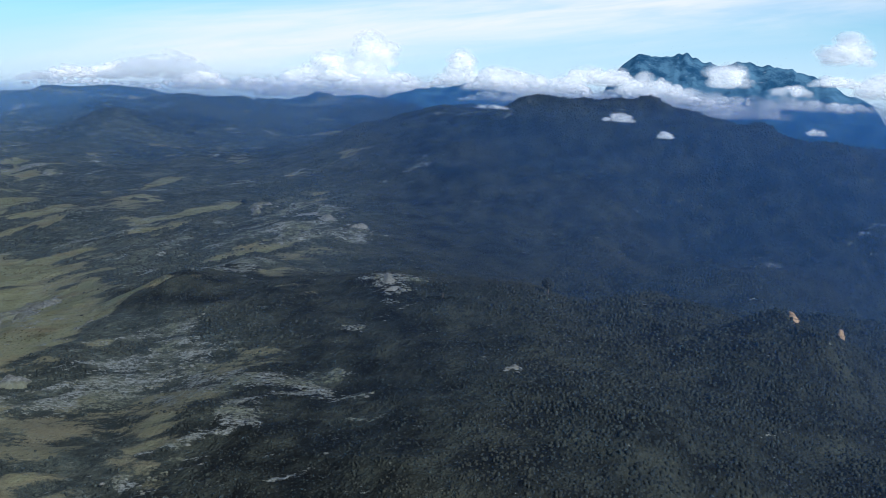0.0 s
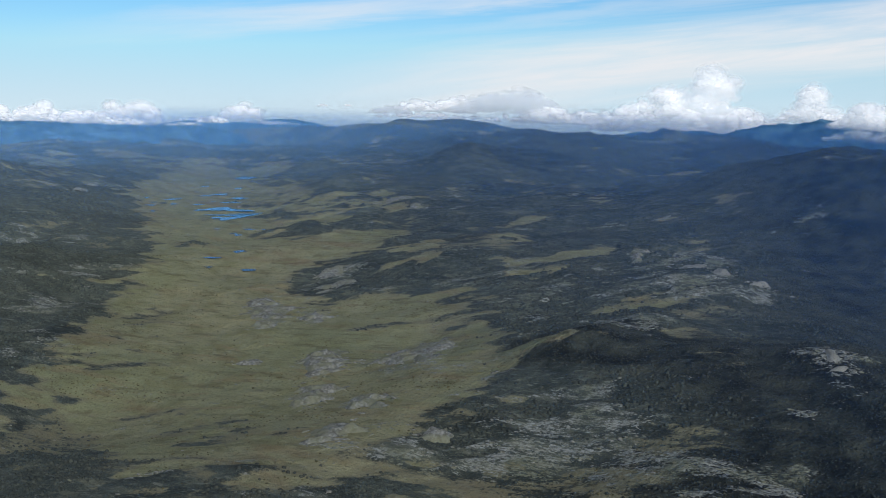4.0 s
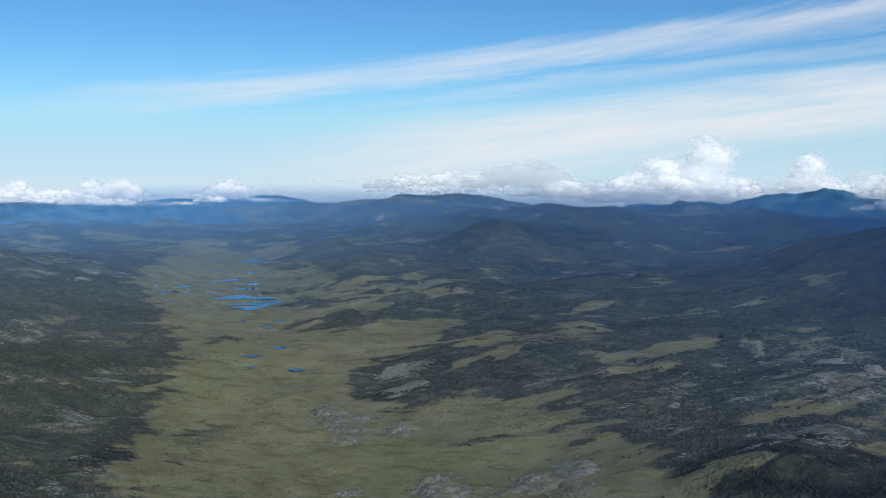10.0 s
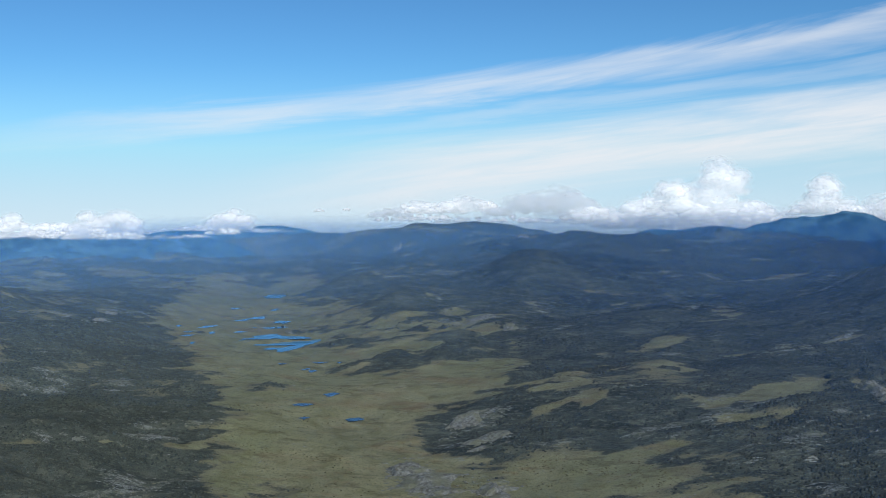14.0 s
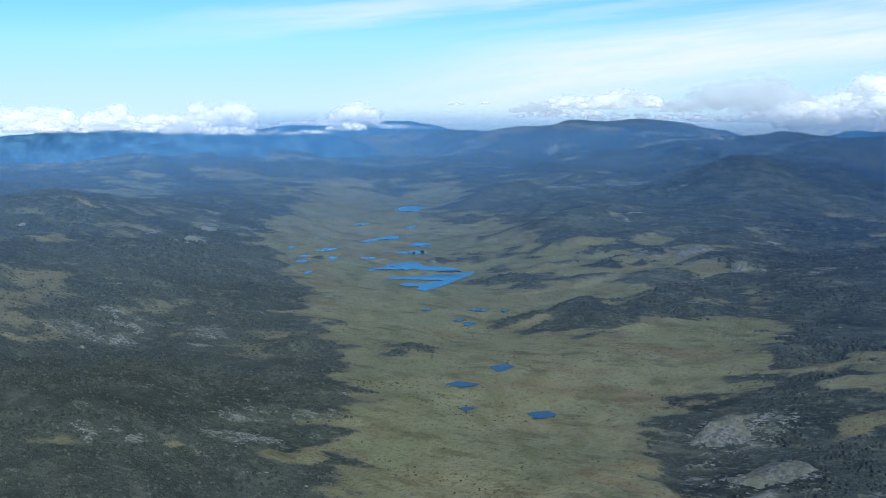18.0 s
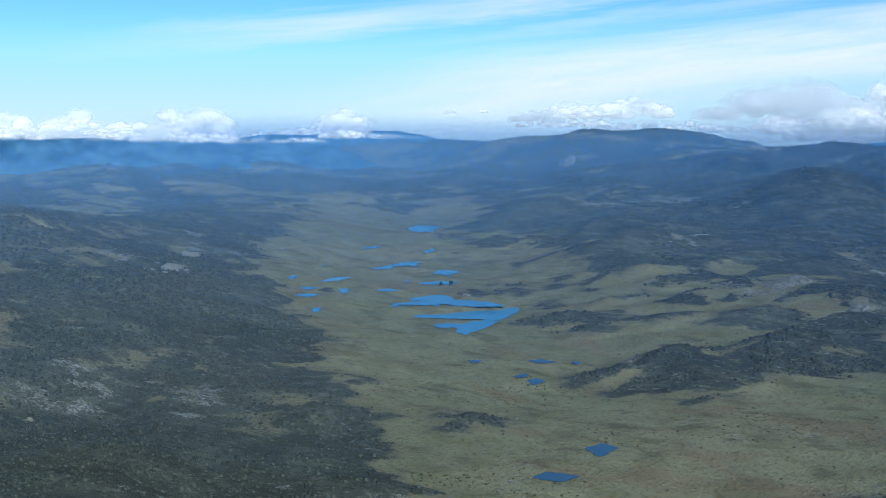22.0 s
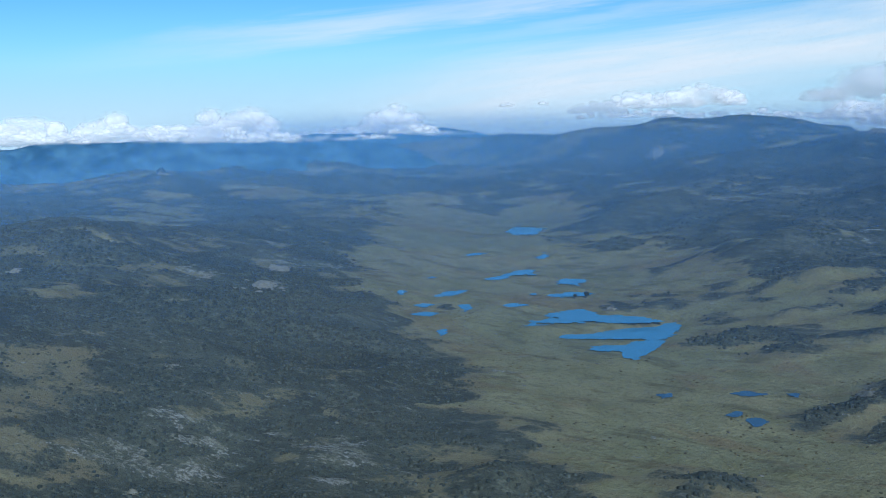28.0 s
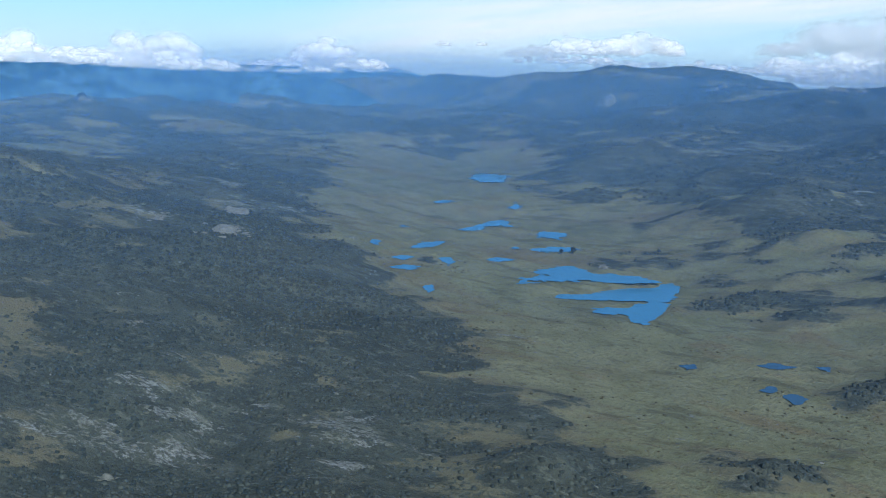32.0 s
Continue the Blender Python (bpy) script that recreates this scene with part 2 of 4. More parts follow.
# clearings, knolls and stony ground: (x, y, half length, half depth, turn)
CLEARINGS = [(-194, 172, 5.1, 5, 19), (-187.4, 178.7, 2.9, 2, 19), (-140, 173.7, 5.9, 4.3, 19), (-164.9, 177.4, 3.3, 1, 19), (-159.8, 192.3, 2.6, 2, 19), (-214.8, 211.8, 5.9, 7.8, 19), (-229.8, 225.9, 6.6, 4.3, 19), (-229.6, 213.3, 5.2, 2, 19), (-235.7, 291.7, 8.7, 6, 19), (-260.2, 279.8, 5.1, 2.5, 19), (-207.3, 318.3, 9, 3.2, 19), (-219, 365.3, 9, 11.5, 19), (-143.1, 334, 12, 5.2, 19), (-181.4, 367.6, 7, 8.3, 19), (-195.3, 172.6, 6, 6, 26), (-138.4, 172.3, 5.4, 4.7, 26), (-148.3, 330.4, 12.8, 5.7, 26), (-219.8, 229.3, 8.5, 9.8, 26), (-205, 229.4, 6.7, 4.5, 26), (-36.2, 299.4, 4.1, 10.2, 19), (-39.5, 274.1, 9.5, 8.8, 19), (-7, 268.5, 8.3, 9, 19), (-18.8, 191.2, 10.4, 5.2, 19), (-31.6, 173.4, 7.1, 2.5, 19)]
CLEARINGS += [(-4.2, 130.4, 10.3, 7, 19), (-20.2, 185.4, 6.6, 5.8, 22), (-14.8, 185.2, 8.9, 8.5, 17), (-26.8, 170, 6.3, 3, 17), (-63, 228.1, 12.2, 18.7, 5), (-20.2, 182.1, 8.3, 5.7, 5), (-38.9, 296.9, 8.9, 4.5, 5), (-4, 258.7, 5.7, 8.7, 5), (-4.6, 123.8, 13.2, 20.2, 5), (-101.8, 254.3, 4.1, 1.5, 19), (-98.4, 289.6, 7.4, 3.3, 19), (-197.5, 171.2, 6.3, 5.5, 26), (-188.1, 177.2, 2.1, 1.7, 26), (-206.8, 203.8, 4, 3.3, 26), (-225.9, 221.5, 6.9, 3.3, 26), (-142.3, 176.4, 4.4, 4.1, 26)]
CLEARINGS += [(-197.5, 168.4, 8.1, 7, 26), (-191.2, 157.3, 5.9, 6.2, 26), (-195.5, 178.6, 3.4, 2.5, 26), (-236.6, 198.9, 6.6, 3, 26), (-221, 220.5, 9, 4, 26), (-209.6, 210, 5.1, 2.7, 26), (-158.5, 178.8, 1.7, 1.3, 26), (-158.8, 170.3, 2, 1.3, 26), (-161.7, 193.7, 2.4, 2.3, 26), (-165.6, 177.1, 2.9, 1, 26), (-174.4, 155.9, 4, 1.3, 26), (-139.6, 165.5, 10.3, 3.3, 22), (-143.8, 166.7, 9.3, 2.7, 19), (-142.4, 175.3, 5.2, 4, 24), (-133.8, 165.5, 3.2, 2.3, 24)]
CLEARINGS += [(-196.3, 170.6, 5.7, 5.7, 26), (-189.8, 176.6, 5.7, 2, 26), (-167.6, 175.5, 4.3, 2, 26), (-154.2, 171.2, 4.7, 2.8, 26), (-225.5, 225.4, 16.8, 6.5, 26), (-219.8, 286.6, 14, 8.7, 26), (-216.5, 365.5, 11.8, 15.7, 26), (-150.1, 329.9, 19.4, 7.7, 26), (-176.2, 356.3, 14.5, 8.2, 26), (-193.8, 165.8, 11.8, 9.3, 26), (-186.3, 153.8, 7.1, 5, 26), (-214, 197, 7.9, 3.3, 26), (-231.3, 199, 8.6, 2.5, 26), (-207.3, 232.2, 6.8, 4.2, 26), (-512.1, 586, 27.6, 10, 26)]
CLEARINGS += [(39, 38.8, 6.1, 10.2, 5), (49.6, 47.5, 7.8, 8.8, 5), (49.2, 28.4, 6.1, 2.5, 5), (57.7, 60.1, 4.9, 3.5, 5), (-34, 54.6, 16.8, 19, 24), (5.4, 38.4, 10.6, 4, 24), (-35.2, 73.8, 10.7, 8.5, 24), (11.1, 70.8, 11.3, 12.7, 17), (-13.2, 62, 11.9, 12.5, 17)]
KNOLLS = [(-149.2, 281.5, 5.5, 4.3, 26, 2.4), (-72.1, 219.7, 8.6, 4.5, 26, 3.4), (-89.5, 207.1, 7.2, 5.5, 26, 2.6), (-94.9, 256.4, 5.5, 3.3, 26, 2.2), (-89.8, 241.1, 5.6, 4.2, 26, 1.8), (-104.6, 272.5, 12.1, 4.5, 26, 2.2), (-131.6, 169.2, 7.6, 4.2, 26, 1.6), (-143.7, 303.8, 16.7, 5.7, 26, 3), (-118.6, 294.5, 17.3, 10.5, 26, 2.6), (-212.6, 313.5, 16.3, 5.5, 26, 2.6), (-83.6, 269.5, 8.3, 2.5, 26, 1.6), (-85, 251.9, 3.8, 2.5, 26, 1.2), (-108.9, 269.5, 10.3, 4.5, 26, 2.2), (-106.2, 253.1, 10.5, 2.3, 26, 1.8), (-125.4, 289.2, 11.4, 5, 26, 1.8), (-103.5, 225.1, 5.3, 2.5, 26, 1.2), (-199.5, 316.4, 9.3, 4.5, 26, 2), (-132.3, 169.1, 4.7, 2.5, 19, 1.5), (-102.7, 183.9, 1.3, 1.7, 26, 0.4), (-160.9, 226.9, 1.2, 1, 26, 0.5), (-137.6, 237.7, 1.6, 1.2, 26, 0.8), (-103.2, 184, 1.2, 1.3, 24, 0.4)]
KNOLLS += [(36.5, 93.5, 12, 8, 12, 4.2)]
KNOLLS += [(-98.1, 201.2, 7.1, 3.5, 26, 2.2), (-113.3, 229.4, 6.7, 2.7, 26, 1.6), (-92.9, 228.6, 7.5, 2, 26, 1.8), (-111.9, 254.9, 12.1, 2.3, 26, 1.8), (-98.7, 250.3, 9.6, 2.5, 26, 2), (-121.1, 271.2, 10.8, 4, 26, 1.8), (-93.1, 264.6, 8, 2.3, 26, 2.2), (-145.8, 282.3, 3.3, 3.2, 26, 1), (-107.4, 177, 6.6, 4, 26, 1.4), (-108.2, 237.3, 5, 2, 26, 1.4), (-89.1, 211.7, 5.1, 2.8, 26, 2), (-70.2, 214.4, 11.5, 7.5, 26, 1.6), (-79.7, 232, 7, 4, 26, 1.4), (-63.3, 244.5, 9.7, 3.8, 26, 2), (-71.5, 264.7, 12.1, 4.5, 26, 1.8), (-9.3, 229.6, 9.9, 9.3, 20, 1.6), (-13.6, 195.7, 10.2, 9, 20, 1.4), (10.9, 195.2, 12.9, 9, 20, 2), (26.2, 203.5, 11.8, 6, 20, 2.2), (-51.8, 287.6, 12.2, 3.5, 20, 1.4)]
KNOLLS += [(-144.9, 303.2, 15.1, 4, 26, 2.2), (-112.8, 268.7, 11.4, 4.5, 26, 2.2), (-108.8, 251.5, 10.4, 2, 26, 1.6), (-120, 303.8, 13.5, 3.8, 26, 2), (-181.7, 331.2, 7.9, 2.2, 26, 1.4), (-85.6, 201.9, 9.4, 7.5, 19, 1.2), (-7.9, 221.9, 17.2, 7.8, 19, 1.6), (-44.4, 229.5, 13.1, 13.2, 19, 1.6), (-18.5, 170.1, 13.9, 7.3, 19, 1.6), (-42.4, 178.1, 14.7, 5.5, 22, 1.4), (-132.8, 170.4, 8.1, 4.5, 24, 1.4), (-128.7, 155.6, 8.1, 5.7, 24, 1.2)]
STONY = [(-190.4, 211.6, 4.7, 5.5, 26), (-174.5, 156.9, 5.3, 2.8, 26), (-146.9, 168, 4.5, 5, 26), (-76.4, 250.4, 8.8, 5.5, 26), (-62.6, 238, 4.7, 3.5, 26), (-51.3, 161.7, 9.6, 5, 26), (-129.1, 123.1, 5.9, 3.7, 26), (-112.3, 133.7, 4.3, 2.5, 26), (-50.2, 130.1, 8.1, 11.3, 22), (-34.9, 125.9, 4.7, 4.8, 22), (1.3, 97.4, 11.4, 12.5, 22), (-12.7, 95.2, 7.7, 6.8, 22), (-32.1, 93.8, 4.1, 2.7, 22), (17.7, 140.2, 10.5, 11.3, 22), (31.9, 122, 10.5, 15, 22), (45.6, 144.4, 11.7, 15.3, 22), (-52.3, 151.4, 6.1, 7.3, 22), (-99.6, 108.1, 7.9, 10.2, 22), (-82.8, 85.4, 6.9, 9.2, 22), (44.6, 101.4, 5.5, 4.2, 22), (-11.5, 93.4, 9.1, 9, 17), (24, 61.2, 12, 9, 17), (47.1, 64.5, 7.4, 6, 17), (17.1, 87.3, 9.1, 9.8, 17)]
STONY += [(-6.9, 77.3, 4.2, 9.5, 17), (26.7, 137.2, 12.6, 19.5, 17), (39.5, 167.1, 8.5, 7.8, 17), (52.2, 148, 3.2, 5.5, 17), (61.3, 142.2, 3.7, 6.3, 17), (30, 164.5, 3.7, 8.5, 17), (44.2, 100, 5.6, 4, 17), (75.4, 88.2, 3.7, 8.3, 17), (6.9, 154.4, 11.2, 11.2, 17), (-48.6, 129.9, 8.6, 8.5, 17), (61.1, 34.3, 8.2, 7.3, 5), (39.7, 59.4, 7.8, 8.8, 5), (63.2, 52.3, 5.4, 4.5, 5), (76.7, 48.4, 2.6, 2.7, 5), (70.1, 55.2, 3.9, 2.5, 5), (76.3, 87.3, 4.7, 4, 5), (45.9, 156.8, 8.3, 7.7, 5), (96.6, 50.2, 1.2, 2.5, 5), (25.9, 126.3, 7.5, 15.8, 5), (28.8, 57.7, 5.3, 8.3, 5), (-170.8, 158.6, 5.9, 2.8, 19), (-191.3, 210.4, 2.7, 4, 19), (-202.9, 210.3, 1.7, 3.3, 19), (-200.6, 227.6, 5, 6.2, 19)]
STONY += [(-181.7, 178.1, 3.2, 2.3, 19), (-166.4, 165.7, 3.7, 2.2, 19), (-143.6, 167.2, 2.5, 3.7, 19), (-167.5, 153.5, 1.5, 1, 19), (18.9, 142.2, 12, 13.5, 19), (-8.4, 153.1, 8.1, 7.5, 19), (-45, 151.6, 8.4, 7.5, 19), (-55.1, 138.2, 5.8, 8, 19), (29.9, 172.9, 3.3, 4.8, 19), (-77.8, 249.8, 11.9, 6.5, 19), (-66.1, 235, 4.8, 3.3, 19), (-0.8, 151.7, 6.9, 8, 19)]

STONY += [(41.4, 67.8, 10.2, 15.5, 5), (26.2, 67.2, 10.6, 22.7, 5), (56.2, 53.2, 8.2, 7, 5), (68, 51.6, 7.2, 5.3, 5), (56.2, 31.8, 4.1, 5.5, 5), (63, 42.3, 3.7, 5.5, 5), (63.3, 30.8, 2.3, 4, 5), (34.8, 51.9, 4.4, 5.5, 5), (27.9, 127, 13.1, 17.5, 5), (75.1, 87.1, 4.1, 6, 5), (76.6, 47.8, 2.5, 2.7, 5), (73.2, 26.6, 2.7, 1.7, 5), (-48.7, 125.2, 8.3, 11, 24), (-15, 95.8, 6.8, 10.5, 24), (5.9, 98.2, 5.5, 13.2, 24), (-6.4, 78.2, 5.2, 11, 24), (9.2, 70.4, 7.1, 8.7, 24), (12.7, 53.5, 5.7, 9.3, 24), (25.2, 57.6, 3.5, 4, 24), (35.2, 47.7, 3.8, 6.3, 24), (23.9, 48.1, 3.9, 3, 24), (39.7, 61.4, 4.1, 5, 24), (49.6, 65, 4.1, 8, 24), (39.6, 73.4, 7.4, 6.7, 24), (56.7, 52.6, 5, 5.2, 24), (35.4, 113.6, 12.2, 15.5, 24), (23.7, 139, 13, 10.5, 24), (36.3, 160.7, 9.4, 11.8, 24), (19.5, 35.9, 3.1, 3, 24), (25.5, 77.7, 4.7, 7.7, 24), (-30.3, 58.7, 3.5, 5.3, 24), (-55.8, 135.3, 6, 7.7, 21), (-48.6, 150.3, 7.3, 12, 21), (-43.9, 120, 4.5, 3.8, 21), (-36.1, 126.4, 3.7, 3.3, 21), (-29.9, 146.5, 4.9, 6, 21), (0.6, 104.5, 8.4, 8.5, 21), (-17.9, 99.2, 4.6, 4.5, 21), (30, 169.2, 4.1, 6.5, 21), (43.4, 164.1, 11.1, 8.3, 21), (17.9, 142.3, 6.4, 9, 21), (27.7, 120, 7.3, 13.7, 21), (38.2, 110.7, 9.1, 7.3, 21), (44.8, 101.5, 4.3, 4.3, 21), (-171.1, 160, 12.9, 4.7, 26), (-149.7, 167.8, 6.1, 6.5, 26), (-94.5, 210.5, 2.6, 2.3, 26), (-173.7, 167.6, 5.1, 1.2, 26), (-204.4, 209.6, 4.6, 4, 26), (-204.1, 236.9, 11.4, 7, 26), (-120.9, 315.7, 22.4, 6.3, 26), (-93.6, 305.5, 11.3, 2.5, 26)]


def oval(x, y, cx, cy, a, b, turn):
    c, s = math.cos(radians(turn)), math.sin(radians(turn))
    return np.hypot((c * (x - cx) + s * (y - cy)) / a, (-s * (x - cx) + c * (y - cy)) / b)


def close_to(x, y, cx, cy, reach):
    """The places within a box round a spot."""
    return np.nonzero((np.abs(x - cx) < reach) & (np.abs(y - cy) < reach))[0]


def cover(x, y):
    """How much grass and how much bare rock lies at a place, 0 to 1, and the distance to the plain's edge."""
    c, s = math.cos(radians(20)), math.sin(radians(20))
    u, v = (c * x + s * y) / GRAIN, (-s * x + c * y) / GRAIN    # along and across the grain of the land
    rough = fbm(u * 0.6, v, 46.0, 3, 11) * 8 + fbm(u * 0.4, v, 13.0, 3, 13) * 22 + fbm(u * 0.4, v, 4.0, 3, 15) * 24
    d = polygon_distance(x, y, PLAIN) / GRAIN
    grass_d, open_d = d.copy(), np.full(d.shape, 1e3)
    shaggy = 3 * fbm(u * 0.4, v, 6.0, 3, 21)
    for cx, cy, a, b, turn in CLEARINGS:
        k = close_to(x, y, cx, cy, 3 * max(a, b) + 8)
        open_d[k] = np.minimum(open_d[k], (oval(x[k], y[k], cx, cy, a, b, turn) - 1) * min(a, b) / GRAIN)
    for cx, cy, a, b, turn, _ in KNOLLS:
        k = close_to(x, y, cx, cy, 2.5 * max(a, b))
        grass_d[k] = np.maximum(grass_d[k], (1.05 - oval(x[k], y[k], cx, cy, a, b, turn)) * min(a, b) * 1.6 / GRAIN + shaggy[k])
    scale = np.where(d < 0, 0.6, 0.5)
    grass = smooth(-(grass_d + rough * scale), -9.0, 9.0)
    grass = np.maximum(grass, 0.54 * smooth(-(open_d + rough * 0.6), -6.0, 6.0))
    # scattered scrub in the grass and scattered clearings in the scrub
    mottle = 0.8 * fbm(u * 0.5, v, 26.0, 5, 31) + 0.7 * fbm(u * 0.45, v, 8.0, 3, 37)
    far = smooth(np.hypot(x + 90, y - 190), 130, 330)
    west = smooth(-x, 150, 190)
    mottle = mottle - 0.5 * smooth(oval(x, y, -85, 305.2, 26, 30, 0), 1.4, 0.9)       # an evenly wooded hill
    grass = np.maximum(grass, smooth(mottle, 0.24 - 0.36 * far - 0.12 * west, 0.44 - 0.36 * far) * 0.85 * smooth(x + 0.1 * y, 85, 50))
    east = smooth(x + 0.45 * (y - 230), -85, -55) * smooth(y, 205, 240)
    grass = grass * (1 - (0.55 + 0.27 * east) * smooth(mottle, -0.28 + 0.32 * east, -0.46 + 0.26 * east))
    stone = np.zeros(d.shape)
    for cx, cy, a, b, turn in STONY:
        k = close_to(x, y, cx, cy, 1.6 * max(a, b))
        stone[k] = np.maximum(stone[k], smooth(oval(x[k], y[k], cx, cy, a, b, turn), 1.5, 0.5))
    streak = 1.5 * fbm(u * 0.32, v, 5.0, 4, 53, 0.62) + 1.0 * fbm(u * 0.45, v, 15.0, 3, 59)
    rock = smooth(streak - 0.60 + 0.68 * stone + 0.04 * west, -0.08, 0.36) * (1 - 0.6 * smooth(-d, 4, 25) * (1 - stone))
    rock = rock * (1 - 0.9 * smooth(oval(x, y, 41, 92, 15, 8, 10), 1.3, 0.9))         # the dark hill stays covered
    return grass, rock, d

# ---------------------------------------------------------------- materials
def material(name):
    m = bpy.data.materials.new(name)
    m.use_nodes = True
    return m, Nodes(m.node_tree)


def ground_material():
    m, n = material("moorland")
    pos = n.add("ShaderNodeVectorMath", {0: n.add("ShaderNodeNewGeometry").outputs["Position"], "Scale": 1 / GRAIN}, operation="SCALE").outputs[0]
    attr = lambda a: n.add("ShaderNodeAttribute", attribute_name=a).outputs["Fac"]
    grass, rock, wood = attr("grass"), attr("rock"), attr("wood")
    grain = n.add("ShaderNodeMapping", {"Vector": pos, "Rotation": (0, 0, radians(-18)), "Scale": (0.35, 1.0, 1.0)}).outputs[0]
    lines, spots = n.noise(grain, 0.22, 6, 0.65), n.noise(grain, 0.05, 5, 0.6, 0.5)
    big, mid, small = n.noise(pos, 0.012, 4), n.noise(pos, 0.11, 5), n.noise(pos, 1.1, 5, 0.7)
    turf = n.mix(n.step(big, 0.35, 0.65), (0.140, 0.158, 0.090, 1), (0.172, 0.179, 0.110, 1))
    turf = n.mix(n.step(mid, 0.42, 0.72, 0.0, 0.7), turf, (0.100, 0.110, 0.055, 1))
    turf = n.mix(n.step(n.noise(grain, 0.09, 6, 0.7, 0.8), 0.52, 0.66, 0.0, 0.6), turf, (0.142, 0.114, 0.068, 1))
    turf = n.mix(n.step(lines, 0.52, 0.64, 0.0, 0.6), turf, (0.062, 0.066, 0.038, 1))
    turf = n.mix(n.step(spots, 0.54, 0.68, 0.0, 0.45), turf, (0.124, 0.088, 0.054, 1))
    turf = n.mix(n.step(small, 0.48, 0.70, 0.0, 0.75), turf, (0.062, 0.061, 0.036, 1))
    turf = n.mix(n.step(grass, 0.95, 0.55, 0.0, 0.6), turf, (0.122, 0.122, 0.084, 1))
    scrub = n.mix(n.step(mid, 0.3, 0.7), (0.019, 0.029, 0.031, 1), (0.042, 0.056, 0.051, 1))
    tiny = n.noise(pos, 2.6, 4, 0.7)
    scrub = n.mix(n.step(tiny, 0.46, 0.64, 0.0, 0.7), scrub, (0.080, 0.092, 0.068, 1))
    scrub = n.mix(n.step(small, 0.45, 0.70, 0.0, 0.85), scrub, (0.012, 0.018, 0.016, 1))
    scrub = n.mix(n.step(lines, 0.49, 0.66, 0.0, 0.7), scrub, (0.082, 0.094, 0.074, 1))
    scrub = n.mix(n.step(spots, 0.50, 0.64, 0.0, 0.75), scrub, (0.010, 0.016, 0.017, 1))
    scrub = n.mix(n.step(n.noise(grain, 0.8, 5, 0.65), 0.54, 0.66, 0.0, 0.7), scrub, (0.104, 0.120, 0.100, 1))
    # the mask also darkens one far hill patch painted as a cloud's shadow
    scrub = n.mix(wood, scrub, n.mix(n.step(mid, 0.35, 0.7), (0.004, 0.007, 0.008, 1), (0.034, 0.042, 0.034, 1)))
    # the scrub colour turns lighter and greener over the western plateau
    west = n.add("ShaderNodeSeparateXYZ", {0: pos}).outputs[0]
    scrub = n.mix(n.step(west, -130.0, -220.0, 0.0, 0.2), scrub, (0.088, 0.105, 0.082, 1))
    stone = n.mix(n.step(n.noise(grain, 2.0, 4, 0.7), 0.36, 0.60), (0.046, 0.054, 0.050, 1), (0.215, 0.240, 0.225, 1))
    stone = n.mix(n.step(mid, 0.42, 0.64, 0.0, 0.75), stone, (0.092, 0.106, 0.068, 1))
    ragged = n.math("MULTIPLY_ADD", n.math("SUBTRACT", lines, 0.5), 1.7, n.math("MULTIPLY", n.math("SUBTRACT", small, 0.5), 1.0))
    g = n.step(n.math("ADD", ragged, grass), 0.35, 0.66)
    r = n.step(n.math("MULTIPLY_ADD", n.math("SUBTRACT", small, 0.5), 2.0, n.math("MULTIPLY_ADD", n.math("SUBTRACT", n.noise(grain, 0.34, 6, 0.78), 0.5), 3.6, n.math("MULTIPLY", rock, 0.62))), 0.50, 0.72)
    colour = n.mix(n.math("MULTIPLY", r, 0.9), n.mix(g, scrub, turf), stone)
    bump = n.add("ShaderNodeBump", {"Height": n.math("ADD", small, n.math("ADD", n.math("MULTIPLY", mid, 2.0), n.math("MULTIPLY", n.math("MULTIPLY", n.noise(pos, 0.42, 3), wood), 4.0))), "Strength": 0.8, "Distance": 0.5})
    bsdf = n.add("ShaderNodeBsdfPrincipled", {"Base Color": colour, "Roughness": 0.9, "Normal": bump})
    bsdf.inputs["Specular IOR Level"].default_value = 0.15
    n.add("ShaderNodeOutputMaterial", {"Surface": bsdf})
    return m


def water_material(name, deep):
    m, n = material(name)
    pos = n.add("ShaderNodeNewGeometry").outputs["Position"]
    bump = n.add("ShaderNodeBump", {"Height": n.noise(pos, 2.0, 3), "Strength": 0.05, "Distance": 0.2})
    n.add("ShaderNodeOutputMaterial", {"Surface": n.add("ShaderNodeBsdfPrincipled", {
        "Base Color": deep, "Roughness": 0.08, "IOR": 1.33, "Normal": bump})})
    return m


GROUND = ground_material()
WATER, PEATY = water_material("lake_water", (0.05, 0.19, 0.34, 1)), water_material("peaty_water", (0.034, 0.085, 0.15, 1))

# ---------------------------------------------------------------- lakes
LAKES = {}
LAKES["long_arm"] = [(-125, 235.7), (-124.3, 227.4), (-125.3, 223.1), (-126.6, 218), (-127.2, 213.9), (-128.9, 214.5), (-129.7, 217), (-135.1, 216.1), (-135.3, 218.3), (-129.9, 221), (-129.3, 224.4), (-135.5, 222.5), (-141, 221.4), (-141.2, 223.1), (-137.9, 225.2), (-133.7, 230.1), (-129.6, 234.7), (-126.4, 237.2)]
LAKES["reedy"] = [(-147.9, 224.1), (-149, 226), (-145.2, 231), (-147.9, 231.8), (-145, 236.8), (-143.1, 239.1), (-140.2, 237.4), (-138.5, 234.6), (-135.5, 236.3), (-131.3, 236), (-128, 234.3), (-132.2, 231.8), (-137.4, 230.3), (-142.4, 228)]
LAKES["a"] = [(-151.1, 243.6), (-148.3, 248.3), (-143.4, 248.2), (-145.3, 245.3), (-148.3, 243)]
